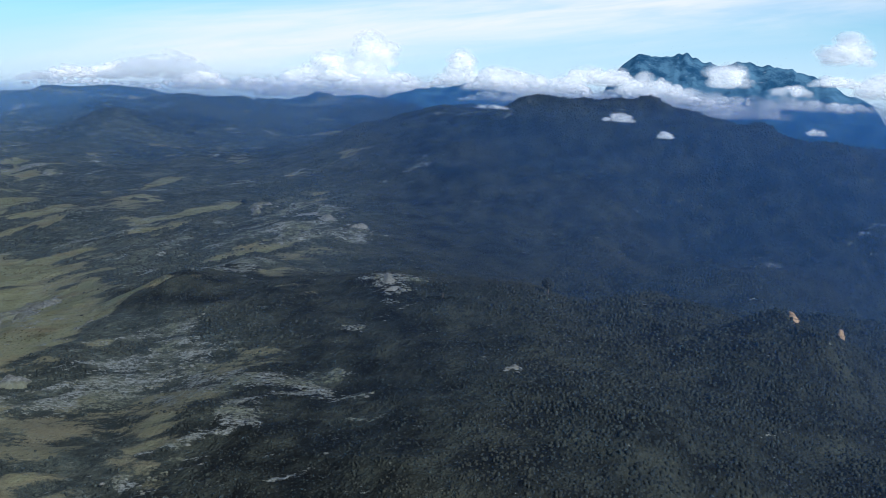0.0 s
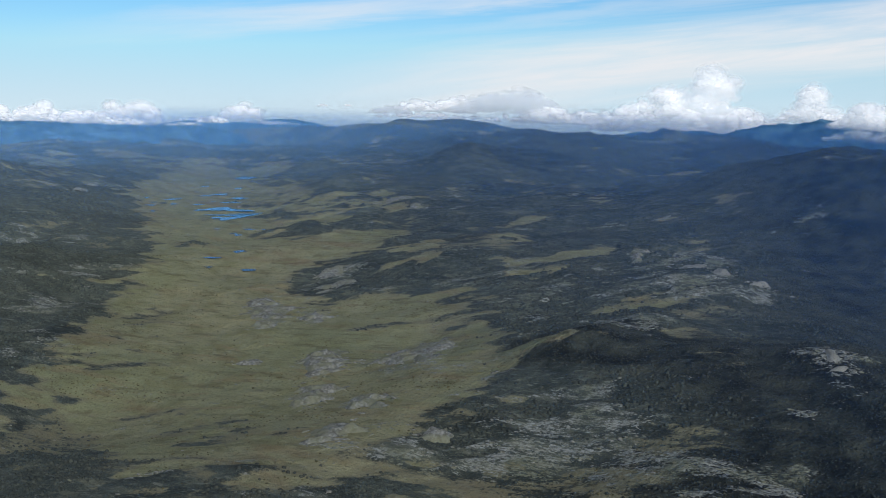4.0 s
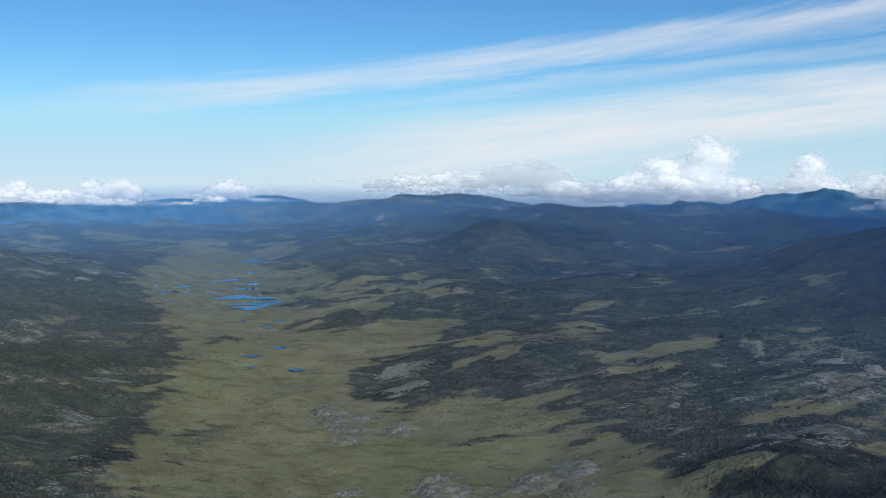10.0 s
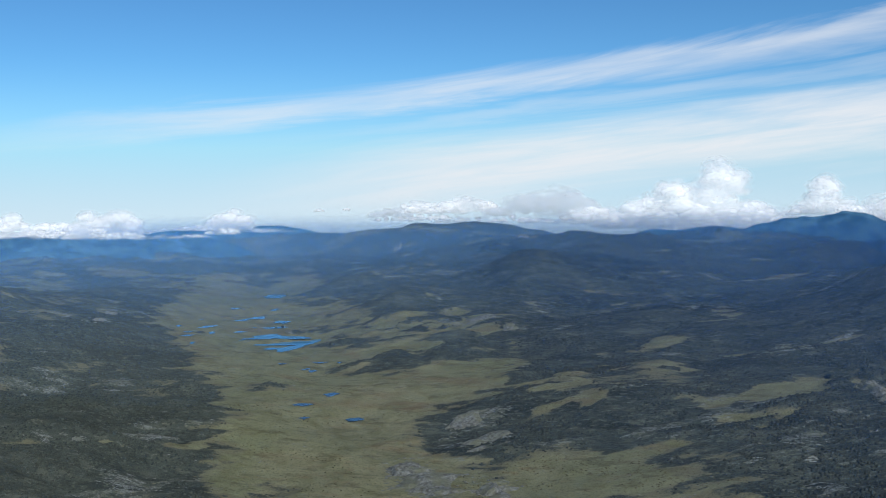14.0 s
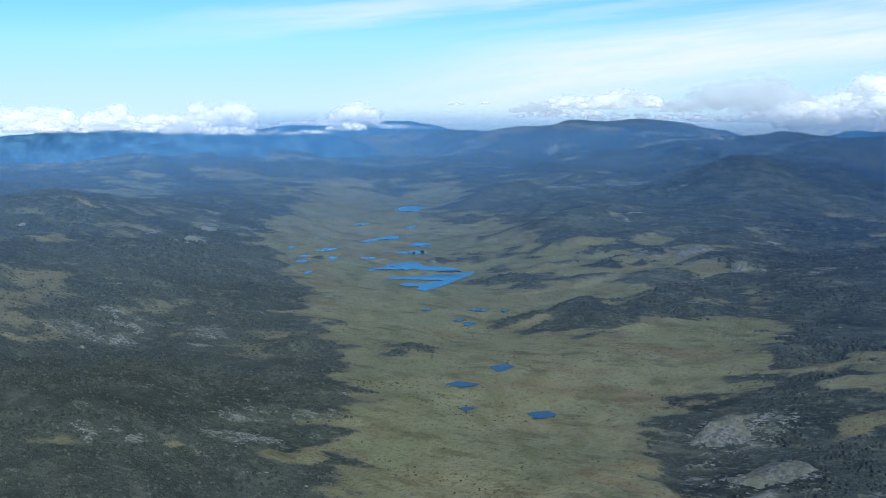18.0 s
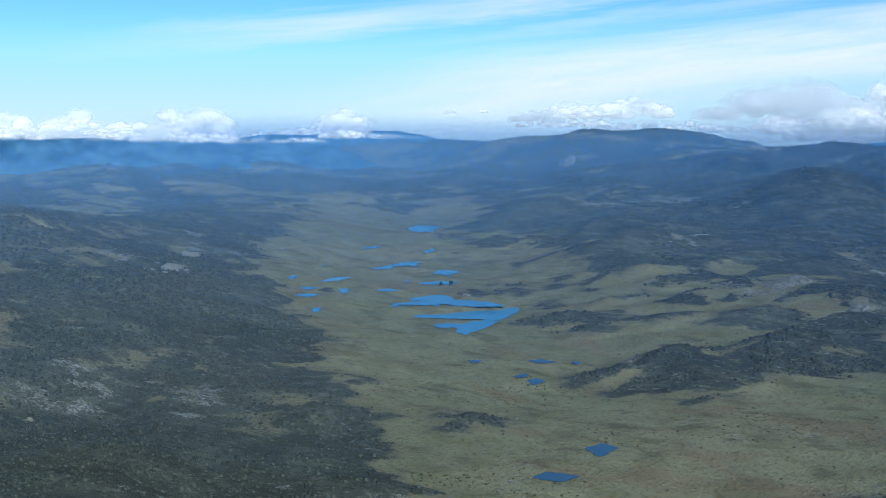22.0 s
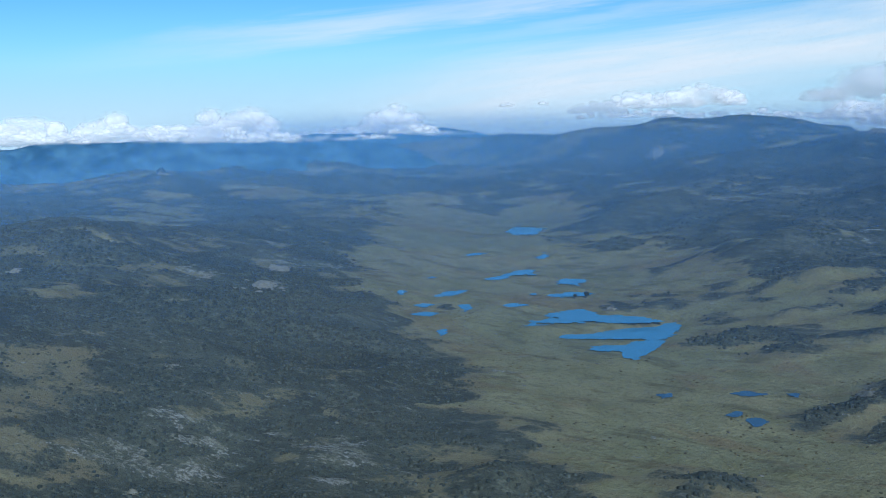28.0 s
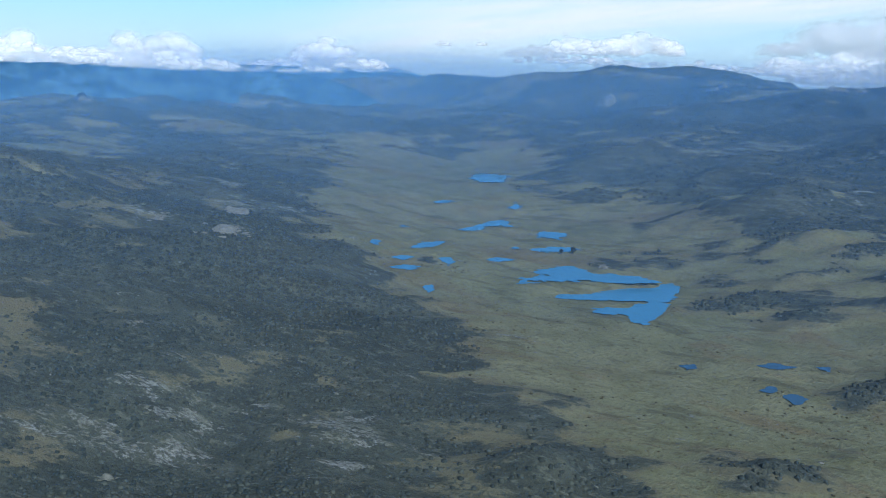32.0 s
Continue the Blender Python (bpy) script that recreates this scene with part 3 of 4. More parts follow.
LAKES["b"] = [(-152.2, 252.5), (-152.7, 257.8), (-148.2, 257.9), (-147.1, 251.8), (-150.7, 252.9)]
LAKES["c"] = [(-166.1, 249.6), (-164.3, 257.4), (-161.7, 264), (-157.7, 257.3), (-161.7, 255.2), (-163.6, 250.8)]
LAKES["d"] = [(-177.4, 289.9), (-177.8, 298.8), (-170.1, 298.4), (-169.1, 288.2), (-174, 286.3)]
LAKES["e"] = [(-162.2, 269), (-162.5, 275.8), (-160.5, 273.5), (-160.6, 268.1)]
LAKES["f"] = [(-176.6, 263.5), (-176.6, 268.3), (-173.6, 268.3), (-175.1, 264.5)]
LAKES["g"] = [(-112.1, 204.6), (-110.9, 206.4), (-108.2, 206), (-110.7, 204.2)]
LAKES["h"] = [(-109.7, 197), (-108.5, 198), (-106.9, 197), (-108, 195.1)]
LAKES["i"] = [(-111.7, 197.4), (-110.9, 199.5), (-109.9, 198.7), (-110.7, 197)]
LAKES["w"] = [(-105.6, 206.7), (-104.3, 207.4), (-104.2, 205.6)]
LAKES["m"] = [(-169, 223.8), (-168.7, 226.5), (-166, 226.4), (-166.8, 223.7)]
LAKES["n"] = [(-167.2, 219.9), (-166, 221.9), (-163.3, 222.3), (-164.1, 220)]
LAKES["o"] = [(-168.3, 231.6), (-168.4, 235.8), (-165.1, 237.7), (-165.7, 233.2)]
LAKES["p"] = [(-174.9, 228), (-175.1, 230.7), (-173, 230.4), (-173, 227.6)]
LAKES["q"] = [(-162.8, 229.5), (-161.4, 230.8), (-159.6, 227.5), (-159.5, 224.7), (-161.5, 227.8)]
LAKES["r"] = [(-175.5, 241.2), (-175.5, 245.1), (-173.3, 242.9)]
LAKES["s"] = [(-155.6, 233.3), (-155, 236.1), (-152.1, 235.2), (-153.9, 233)]
LAKES["t"] = [(-154.3, 241.9), (-153.9, 243.9), (-151.9, 242.5)]
LAKES["u"] = [(-121.3, 201.1), (-119.8, 202.3), (-119.2, 201.1), (-120.4, 200)]
LAKES["v"] = [(-159.9, 214.5), (-159.7, 216.4), (-158, 214.1), (-158.2, 212.3)]
LAKES["j"] = [(-82.1, 162.3), (-81.9, 163.9), (-79.9, 165.3), (-78.5, 164), (-78.8, 161.7), (-80.7, 160.4)]
LAKES["k"] = [(-92.4, 158.3), (-91.8, 159.8), (-90.1, 159.7), (-90.5, 157.7)]
LAKES["l"] = [(-97.3, 165), (-96.3, 167.1), (-93.1, 167.1), (-94.3, 164.7)]
LAKES["x"] = [(-93.9, 174.3), (-92.7, 177.2), (-90.6, 176.5), (-91.7, 173.4)]
LEVEL = {k: float(land(np.mean([p[0] for p in v]), np.mean([p[1] for p in v]))) for k, v in LAKES.items()}


def relief(x, y):
    """The height of the ground, with hummocks, knolls and lake beds, and its cover."""
    grass, rock, d = cover(x, y)
    z = land(x, y)
    span = np.hypot(x + 60, y - 150)
    wild = 1 - grass
    near_by = 1 - smooth(span, 420, 900)
    u, v = x / GRAIN, y / GRAIN
    z = z + fbm(u, v, 60.0, 5, 3) * near_by * (0.7 + 3.6 * wild * smooth(d, 0, 60)) + (ridged(u * 0.6, v, 26.0, 4, 7) - 0.6) * 3.4 * wild * near_by
    z = z + fbm(u * 0.5, v, 22.0, 3, 29) * 0.6 * near_by + fbm(u, v, 9.0, 3, 23) * 0.3 * near_by
    z = z + (ridged(x, y, 90.0, 4, 17) - 0.68) * 6 * smooth(span, 230, 420) * (1 - grass) + (ridged(x, y, 46.0, 3, 19) - 0.64) * 6 * smooth(span, 120, 280) * wild
    z = z + (ridged(0.7 * x + 0.5 * y, y - 0.4 * x, 64.0, 4, 47) - 0.63) * 26 * smooth(x + 0.25 * y, 112, 160) * (1 - smooth(span, 300, 450))      # spurs of the wooded valley
    z = z + (ridged(0.8 * x + 0.4 * y, y - 0.5 * x, 26.0, 3, 57) - 0.62) * 3 * smooth(x + 0.2 * y, 95, 135) * (1 - smooth(span, 300, 450))
    lumpy = 0.5 + 0.8 * ridged(u, v, 16.0, 3, 77)
    for cx, cy, a, b, turn, h in KNOLLS:
        c, s = math.cos(radians(turn)), math.sin(radians(turn))
        k = close_to(x, y, cx, cy, 2.4 * max(a, b))
        p, q = (c * (x[k] - cx) + s * (y[k] - cy)) / a, (-s * (x[k] - cx) + c * (y[k] - cy)) / b
        z[k] += 0.7 * h * np.exp(-1.5 * (p * p + q * q)) * lumpy[k]
    for bed in (False, True):                            # first the shores, then the beds
        for key, pts in LAKES.items():
            near = (np.abs(x - pts[0][0]) < 40) & (np.abs(y - pts[0][1]) < 40)
            if not near.any():
                continue
            dist = polygon_distance(x[near], y[near], pts)
            if bed:
                w = smooth(-dist, -0.8, 0.3)
                z[near] = z[near] * (1 - w) + w * (LEVEL[key] - 0.22)
                grass[near] = np.maximum(grass[near], smooth(-dist, -3, -1))
                rock[near] = rock[near] * smooth(dist, 1, 5)
            else:
                w = smooth(-dist, -6 if key in ("long_arm", "reedy", "c", "d") else -3, 0)
                z[near] = z[near] * (1 - w) + w * (LEVEL[key] + 0.06)
    return z + rock * 0.3, grass, rock


def wood_and_shadow(x, y):
    """Where the scrub gives way to dark mountain forest, and one far patch darkened as a cloud's shadow."""
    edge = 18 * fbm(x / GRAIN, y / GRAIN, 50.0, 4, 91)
    # the last oval, at (-100.1, 362), is the painted cloud shadow, not forest
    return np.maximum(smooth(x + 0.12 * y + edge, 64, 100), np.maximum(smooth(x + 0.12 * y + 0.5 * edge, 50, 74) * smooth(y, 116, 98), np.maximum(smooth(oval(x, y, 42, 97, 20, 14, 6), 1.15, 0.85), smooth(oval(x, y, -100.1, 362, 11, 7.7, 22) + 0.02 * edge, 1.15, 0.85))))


def mesh_from(name, verts, faces):
    me = bpy.data.meshes.new(name)
    verts, faces = np.asarray(verts, np.float32), np.asarray(faces, np.int32)
    k = faces.shape[1]
    me.vertices.add(len(verts)), me.loops.add(faces.size), me.polygons.add(len(faces))
    me.vertices.foreach_set("co", verts.ravel())
    me.loops.foreach_set("vertex_index", faces.ravel())
    me.polygons.foreach_set("loop_start", np.arange(0, faces.size, k, dtype=np.int32))
    me.update(calc_edges=True)
    return me


def shade_smooth(me):
    me.polygons.foreach_set("use_smooth", np.ones(len(me.polygons), bool))


def land_sheet():
    """A grid that is fine round the plain and coarse far off."""
    count = 760
    u = np.linspace(-1, 1, count)
    line = 4300 * (0.10 * u + 0.90 * u ** 7)
    gx, gy = np.meshgrid(line - 60, line + 165)
    x, y = gx.ravel(), gy.ravel()
    i = np.arange(len(x)).reshape(-1, count)
    return x, y, np.stack([i[:-1, :-1], i[:-1, 1:], i[1:, 1:], i[1:, :-1]], -1).reshape(-1, 4)


def build_ground():
    x, y, faces = land_sheet()
    z, grass, rock = relief(x, y)
    me = mesh_from("ground", np.stack([x, y, z], 1), faces)
    shade_smooth(me)
    for key, data in (("grass", grass), ("rock", rock), ("wood", wood_and_shadow(x, y))):
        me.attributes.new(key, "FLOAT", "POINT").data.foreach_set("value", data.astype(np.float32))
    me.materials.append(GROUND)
    return tagged(new("ground", me), "rolling moorland of olive grass and dark scrub round a valley", "ground", kind="structure")


build_ground()


def build_lake(pts, level, water):
    """A sheet of still water with a ragged shore of grassy fingers and islets along the grain of the land."""
    size = max(math.hypot(x - pts[0][0], y - pts[0][1]) for x, y in pts)
    step = 0.22 if size > 6 else 0.12
    x0, x1, y0, y1 = min(p[0] for p in pts) - 1, max(p[0] for p in pts) + 1, min(p[1] for p in pts) - 1, max(p[1] for p in pts) + 1
    gx, gy = np.meshgrid(np.arange(x0, x1, step), np.arange(y0, y1, step))
    c, s = math.cos(radians(24)), math.sin(radians(24))
    u, v = c * gx + s * gy, -s * gx + c * gy
    amp = min(1.5, 0.2 * size)
    shore = polygon_distance(gx, gy, pts) + amp * (1.5 * fbm(u * 0.2, v, 1.4 + 0.5 * amp, 3, 61) + 0.8 * fbm(u * 0.5, v, 0.6, 2, 67)) - 0.1 * amp
    shore = np.maximum(shore, polygon_distance(gx, gy, pts) - 0.45)
    dy, dx = np.gradient(shore, step)
    norm = dx * dx + dy * dy + 0.3
    wet = shore < 0
    # the outer corners of the shore cells slide onto the water's edge
    px, py = np.where(wet, gx, gx - np.clip(shore * dx / norm, -step, step)), np.where(wet, gy, gy - np.clip(shore * dy / norm, -step, step))
    i = np.arange(gx.size).reshape(gx.shape)
    cells = np.stack([i[:-1, :-1], i[:-1, 1:], i[1:, 1:], i[1:, :-1]], -1).reshape(-1, 4)
    cells = cells[wet.ravel()[cells].any(1)]
    used, cells = np.unique(cells, return_inverse=True)
    verts = np.stack([px.ravel()[used], py.ravel()[used], np.full(len(used), level)], 1)
    me = mesh_from("lake", verts, cells.reshape(-1, 4))
    me.materials.append(water)
    return new("water", me)


for key, pts in LAKES.items():
    big = key in ("long_arm", "reedy")
    tagged(build_lake(pts, LEVEL[key], PEATY if key in "jklxuwghi" else WATER), "blue lake with long narrow arms in the grass plain" if big else "small blue pool of open water in the grass plain",
           "lake" if big else "pond", "lakes of the plain", "structure")

# ---------------------------------------------------------------- tinted sheets standing in for haze over the distance
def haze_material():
    m, n = material("haze_sheet")
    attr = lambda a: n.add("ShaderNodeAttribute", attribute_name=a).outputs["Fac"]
    # hazy airlight is put into the sheets' own colour, bluer further out
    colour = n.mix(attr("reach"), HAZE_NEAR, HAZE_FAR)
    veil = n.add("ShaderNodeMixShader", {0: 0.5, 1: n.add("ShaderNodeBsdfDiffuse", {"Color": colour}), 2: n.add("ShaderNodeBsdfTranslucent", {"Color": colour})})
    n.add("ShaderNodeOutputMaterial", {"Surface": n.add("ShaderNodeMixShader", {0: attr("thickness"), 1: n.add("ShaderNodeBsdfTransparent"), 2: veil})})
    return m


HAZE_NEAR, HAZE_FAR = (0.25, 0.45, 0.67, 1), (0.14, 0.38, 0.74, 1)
HAZE_LINE = (Vector((98, -63)), Vector((-115, 92)))       # the camera's path from start to end; the haze thickens with the distance from it
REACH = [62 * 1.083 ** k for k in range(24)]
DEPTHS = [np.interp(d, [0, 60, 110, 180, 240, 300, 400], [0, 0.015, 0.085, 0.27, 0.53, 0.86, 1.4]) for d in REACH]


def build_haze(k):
    """One thin upright tinted sheet round the valley that stands in for haze, fading out upwards."""
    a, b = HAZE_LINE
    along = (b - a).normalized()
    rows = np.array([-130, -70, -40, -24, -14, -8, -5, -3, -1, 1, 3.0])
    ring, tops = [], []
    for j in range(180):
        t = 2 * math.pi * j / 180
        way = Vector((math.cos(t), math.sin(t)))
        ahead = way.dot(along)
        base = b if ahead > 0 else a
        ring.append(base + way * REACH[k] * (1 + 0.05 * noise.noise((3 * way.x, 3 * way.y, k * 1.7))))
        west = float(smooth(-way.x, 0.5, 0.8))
        # tops follow the camera's sight lines to the skyline, leaving the sky clear
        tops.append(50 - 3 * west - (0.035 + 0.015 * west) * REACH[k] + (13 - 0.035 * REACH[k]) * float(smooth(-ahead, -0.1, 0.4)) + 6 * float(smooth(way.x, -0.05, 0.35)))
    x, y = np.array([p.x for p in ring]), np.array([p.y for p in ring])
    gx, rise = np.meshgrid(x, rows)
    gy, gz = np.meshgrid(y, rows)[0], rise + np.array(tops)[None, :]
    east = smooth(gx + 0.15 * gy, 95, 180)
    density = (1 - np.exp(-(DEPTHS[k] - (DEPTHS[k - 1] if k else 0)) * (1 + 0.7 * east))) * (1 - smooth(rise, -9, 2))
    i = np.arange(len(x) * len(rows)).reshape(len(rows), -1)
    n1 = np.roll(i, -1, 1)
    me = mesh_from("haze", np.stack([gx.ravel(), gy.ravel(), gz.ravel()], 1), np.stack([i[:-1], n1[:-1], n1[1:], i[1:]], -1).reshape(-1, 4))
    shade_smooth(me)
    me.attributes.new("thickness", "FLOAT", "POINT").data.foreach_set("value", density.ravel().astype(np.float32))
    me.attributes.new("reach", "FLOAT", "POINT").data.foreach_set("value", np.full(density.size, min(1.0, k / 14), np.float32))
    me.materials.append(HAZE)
    return tagged(new("haze", me), "tinted see-through sheet standing in for blue haze over the distant land", "haze", "veils of haze", "structure")


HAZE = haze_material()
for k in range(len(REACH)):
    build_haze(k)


# ---------------------------------------------------------------- far mountains
def mountain_material():
    m, n = material("hazed_forest")
    pos = n.add("ShaderNodeNewGeometry").outputs["Position"]
    # haze is painted on: blue base colours, plus a blue emission below
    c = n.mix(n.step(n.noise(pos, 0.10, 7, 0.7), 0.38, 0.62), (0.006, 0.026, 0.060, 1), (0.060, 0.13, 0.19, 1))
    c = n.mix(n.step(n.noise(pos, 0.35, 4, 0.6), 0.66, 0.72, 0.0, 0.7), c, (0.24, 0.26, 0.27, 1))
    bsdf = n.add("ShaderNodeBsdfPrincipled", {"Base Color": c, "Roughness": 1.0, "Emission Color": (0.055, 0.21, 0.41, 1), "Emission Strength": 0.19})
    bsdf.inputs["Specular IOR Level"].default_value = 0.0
    n.add("ShaderNodeOutputMaterial", {"Surface": bsdf})
    return m


HAZED_FOREST = mountain_material()
# x, y of the middle, half length, half depth, turn, height of the crest, seed, raggedness
RANGES = [(-341.4, 338.1, 153, 45, 43, 30, 3, 0.05),
          (-371.3, 430.9, 187, 50, 37, 25.9, 5, 0.08),
          (-364.7, 532, 132.6, 50, 30, 22.7, 8, 0.08),
          (215.9, 485.3, 88.4, 60, -12, 54.5, 11, 0.3),
          (57.9, 596.2, 93.3, 50, -1, 32.3, 14, 0.1),
          (5.6, 591.8, 132.2, 50, 7, 25.1, 17, 0.1),
          (222.6, 317.8, 80.1, 50, -18, 32.4, 23, 0.05)]


def build_range(cx, cy, a, b, turn, crest, seed, crag):
    nu, nv = 150, 40
    u, v = np.meshgrid(np.linspace(-1, 1, nu), np.linspace(-1, 1, nv))
    u, v = u.ravel(), v.ravel()
    c, s = math.cos(radians(turn)), math.sin(radians(turn))
    x, y = cx + c * u * a - s * v * b, cy + s * u * a + c * v * b
    wave = fbm(u * a + seed * 40.0, 0 * v, a * 0.35, 5, seed)
    crown = (1 - np.abs(u) ** 5) * (1 + crag * 1.6 * wave) + 0.15 * (ridged(x, y, b * 0.7, 6, seed) - 0.6) * smooth(np.abs(v), 0.0, 0.25) + 0.04 * (ridged(x, y, b * 0.3, 4, seed) - 0.6)
    z = (crest - 50) + 50 * np.exp(-2.0 * v * v) * np.clip(crown, 0, 1.3) - 40 * np.maximum(np.abs(v) - 0.5, 0)
    i = np.arange(nu * nv).reshape(nv, nu)
    me = mesh_from("backdrop", np.stack([x, y, z], 1), np.stack([i[:-1, :-1], i[:-1, 1:], i[1:, 1:], i[1:, :-1]], -1).reshape(-1, 4))
    me.materials.append(HAZED_FOREST)
    return tagged(new("backdrop", me), "forested mountain range far beyond the valley, haze painted on as blue colour and glow", "mountain range", "far mountain ranges", "structure")


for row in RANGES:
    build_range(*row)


# ---------------------------------------------------------------- clouds
def cloud_material(name, white, glow):
    m, n = material(name)
    pos = n.add("ShaderNodeNewGeometry").outputs["Position"]
    body = n.add("ShaderNodeMixShader", {0: 0.55, 1: n.add("ShaderNodeBsdfDiffuse", {"Color": white}), 2: n.add("ShaderNodeBsdfTranslucent", {"Color": white})})
    # a faint bluish emission stands in for light scattered inside the cloud
    lit = n.add("ShaderNodeAddShader", {0: body, 1: n.add("ShaderNodeEmission", {"Color": (0.72, 0.87, 1.0, 1), "Strength": glow})})
    veil = n.add("ShaderNodeAttribute", attribute_name="veil").outputs["Fac"]
    wisps = n.add("ShaderNodeMapping", {"Vector": pos, "Scale": (0.75, 0.75, 1.3)}).outputs[0]
    thin = n.math("MULTIPLY", veil, n.step(n.noise(wisps, 0.085, 8, 0.6, 0.5), 0.34, 0.64, 0.12, 1.0))
    n.add("ShaderNodeOutputMaterial", {"Surface": n.add("ShaderNodeMixShader", {0: thin, 1: n.add("ShaderNodeBsdfTransparent"), 2: lit})})
    return m


# the second is a shaded copy: cloud shade put into a greyer colour
CLOUD_WHITE, CLOUD_SHADED = cloud_material("cloud_white", (0.77, 0.76, 0.745, 1), 0.27), cloud_material("cloud_shaded", (0.47, 0.49, 0.51, 1), 0.36)
# x, y, z, half width, half height
CLOUDS_WEST = [(-447.1, 371.1, 29.5, 22, 4.3), (-424, 397, 27.4, 25.2, 4.3), (-395.4, 424.1, 25.3, 28.3, 4.9), (-367.1, 446.7, 24.7, 25.2, 4.3), (-336.1, 467.6, 26.1, 22, 3.2), (-310.2, 482.3, 26.4, 18.9, 3.2), (-439.6, 380, 32.9, 15.8, 8.8), (-416.8, 404.2, 33, 12.5, 7.2), (-399, 420.9, 29.1, 12.5, 6.4), (-375.1, 440.7, 32.4, 18.9, 10.7), (-356.3, 454.4, 25.6, 14.1, 6.4), (-338.4, 466.2, 26.2, 12.5, 3.5), (-310.4, 482.2, 32.9, 12, 8.8), (-324.4, 474.5, 27.1, 12.5, 3.5), (-429.9, 390.7, 23.9, 3.8, 2.1), (-457.8, 357.8, 35.8, 18.9, 8.8), (-260.4, 504.8, 38.1, 3.1, 1.4), (-244, 510.7, 38.5, 2.2, 1.1), (-288.2, 493.1, 25.3, 14.1, 1.8)]
CLOUDS_WEST += [(-313.7, 268.7, 36.4, 9.3, 3), (-305.6, 278.2, 35.1, 10.2, 2), (-295.7, 288.8, 35.3, 11.1, 2.4), (-285, 299.3, 34.8, 11.1, 2.8), (-274.7, 308.4, 34.7, 11.1, 3.1), (-263.8, 317.2, 33.6, 9.3, 2.2), (-252.2, 325.6, 32.8, 10.2, 1.7), (-227.5, 341.2, 34.7, 7.4, 2.2), (-240.1, 333.7, 32.6, 9.3, 1.3)]
CLOUDS_NORTH = [(-160.7, 563.2, 30.8, 40.2, 4), (-225.4, 537.5, 35.5, 13.5, 4), (-200.6, 548.3, 39, 22.3, 6.1), (-175.3, 558.1, 40.7, 17.8, 7), (-207.8, 545.3, 32.2, 26.8, 3), (-87.7, 407.9, 48.8, 19.7, 7.6), (-98.5, 404.6, 44.3, 20.4, 5.6), (-71.4, 412.3, 41.4, 13.1, 6.6), (-53.3, 649.8, 50.6, 6.9, 12.2), (-20.2, 653.5, 56.4, 13.7, 15.5), (-35.5, 652, 45.3, 19.5, 12.2), (-63, 648.3, 37.3, 24.5, 13.8), (-27.4, 652.9, 33.5, 34.3, 16.6), (3.6, 655.3, 31.4, 29.3, 13.8), (-107.1, 640.2, 31.2, 19.5, 7.8), (-82.9, 645, 28.4, 24.5, 8.8), (-46.8, 650.6, 20.3, 29.3, 8.8), (-11.5, 654.3, 19.4, 24.5, 7.8), (25, 656.2, 13.9, 6.9, 4.4), (45.9, 656.4, 50.2, 7.8, 10), (48.1, 656.4, 39.2, 19.5, 10), (57.6, 656.2, 29.3, 9.8, 7.8), (80.5, 655.4, 36.1, 19.5, 15.5), (26.5, 656.2, 22.8, 19.5, 5.6)]
CLOUDS_EAST = [(96.3, 418.2, 35.9, 32.1, 4.7), (152.4, 414.9, 37.6, 35, 5.2), (210.5, 404.5, 36.9, 37.9, 4.7), (246.9, 394, 35.9, 23.3, 3.5), (194.1, 408.2, 49.9, 7.3, 8.7), (244.3, 394.9, 61.7, 8.7, 8.7), (259.4, 389.7, 46.8, 5.8, 8.7), (132.4, 416.8, 48.1, 14.6, 7.3), (110.2, 418, 42, 17.5, 7.3), (157.5, 414.3, 43.3, 14.6, 7.3), (179.4, 411, 37.1, 14.6, 7.3), (205.8, 405.6, 32.7, 17.5, 5.8), (222.4, 401.4, 42.8, 8.7, 4.1), (241.1, 395.9, 47.4, 11.7, 3.5), (81.7, 417.9, 44, 14.6, 7.3), (182.6, 410.4, 30.4, 11.7, 3.5), (119.6, 172, 42.1, 3.6, 1.4), (88.2, 173, 43.9, 4.3, 0.856102), (130.9, 170.7, 38.1, 1.7, 1.1), (164.5, 163.2, 40.5, 2, 1.1)]


def puff_template(level):
    bm = bmesh.new()
    bmesh.ops.create_icosphere(bm, subdivisions=level, radius=1.0)
    v = np.array([p.co[:] for p in bm.verts])
    f = np.array([[q.index for q in p.verts] for p in bm.faces])
    bm.free()
    return v, f


PUFF = puff_template(2)


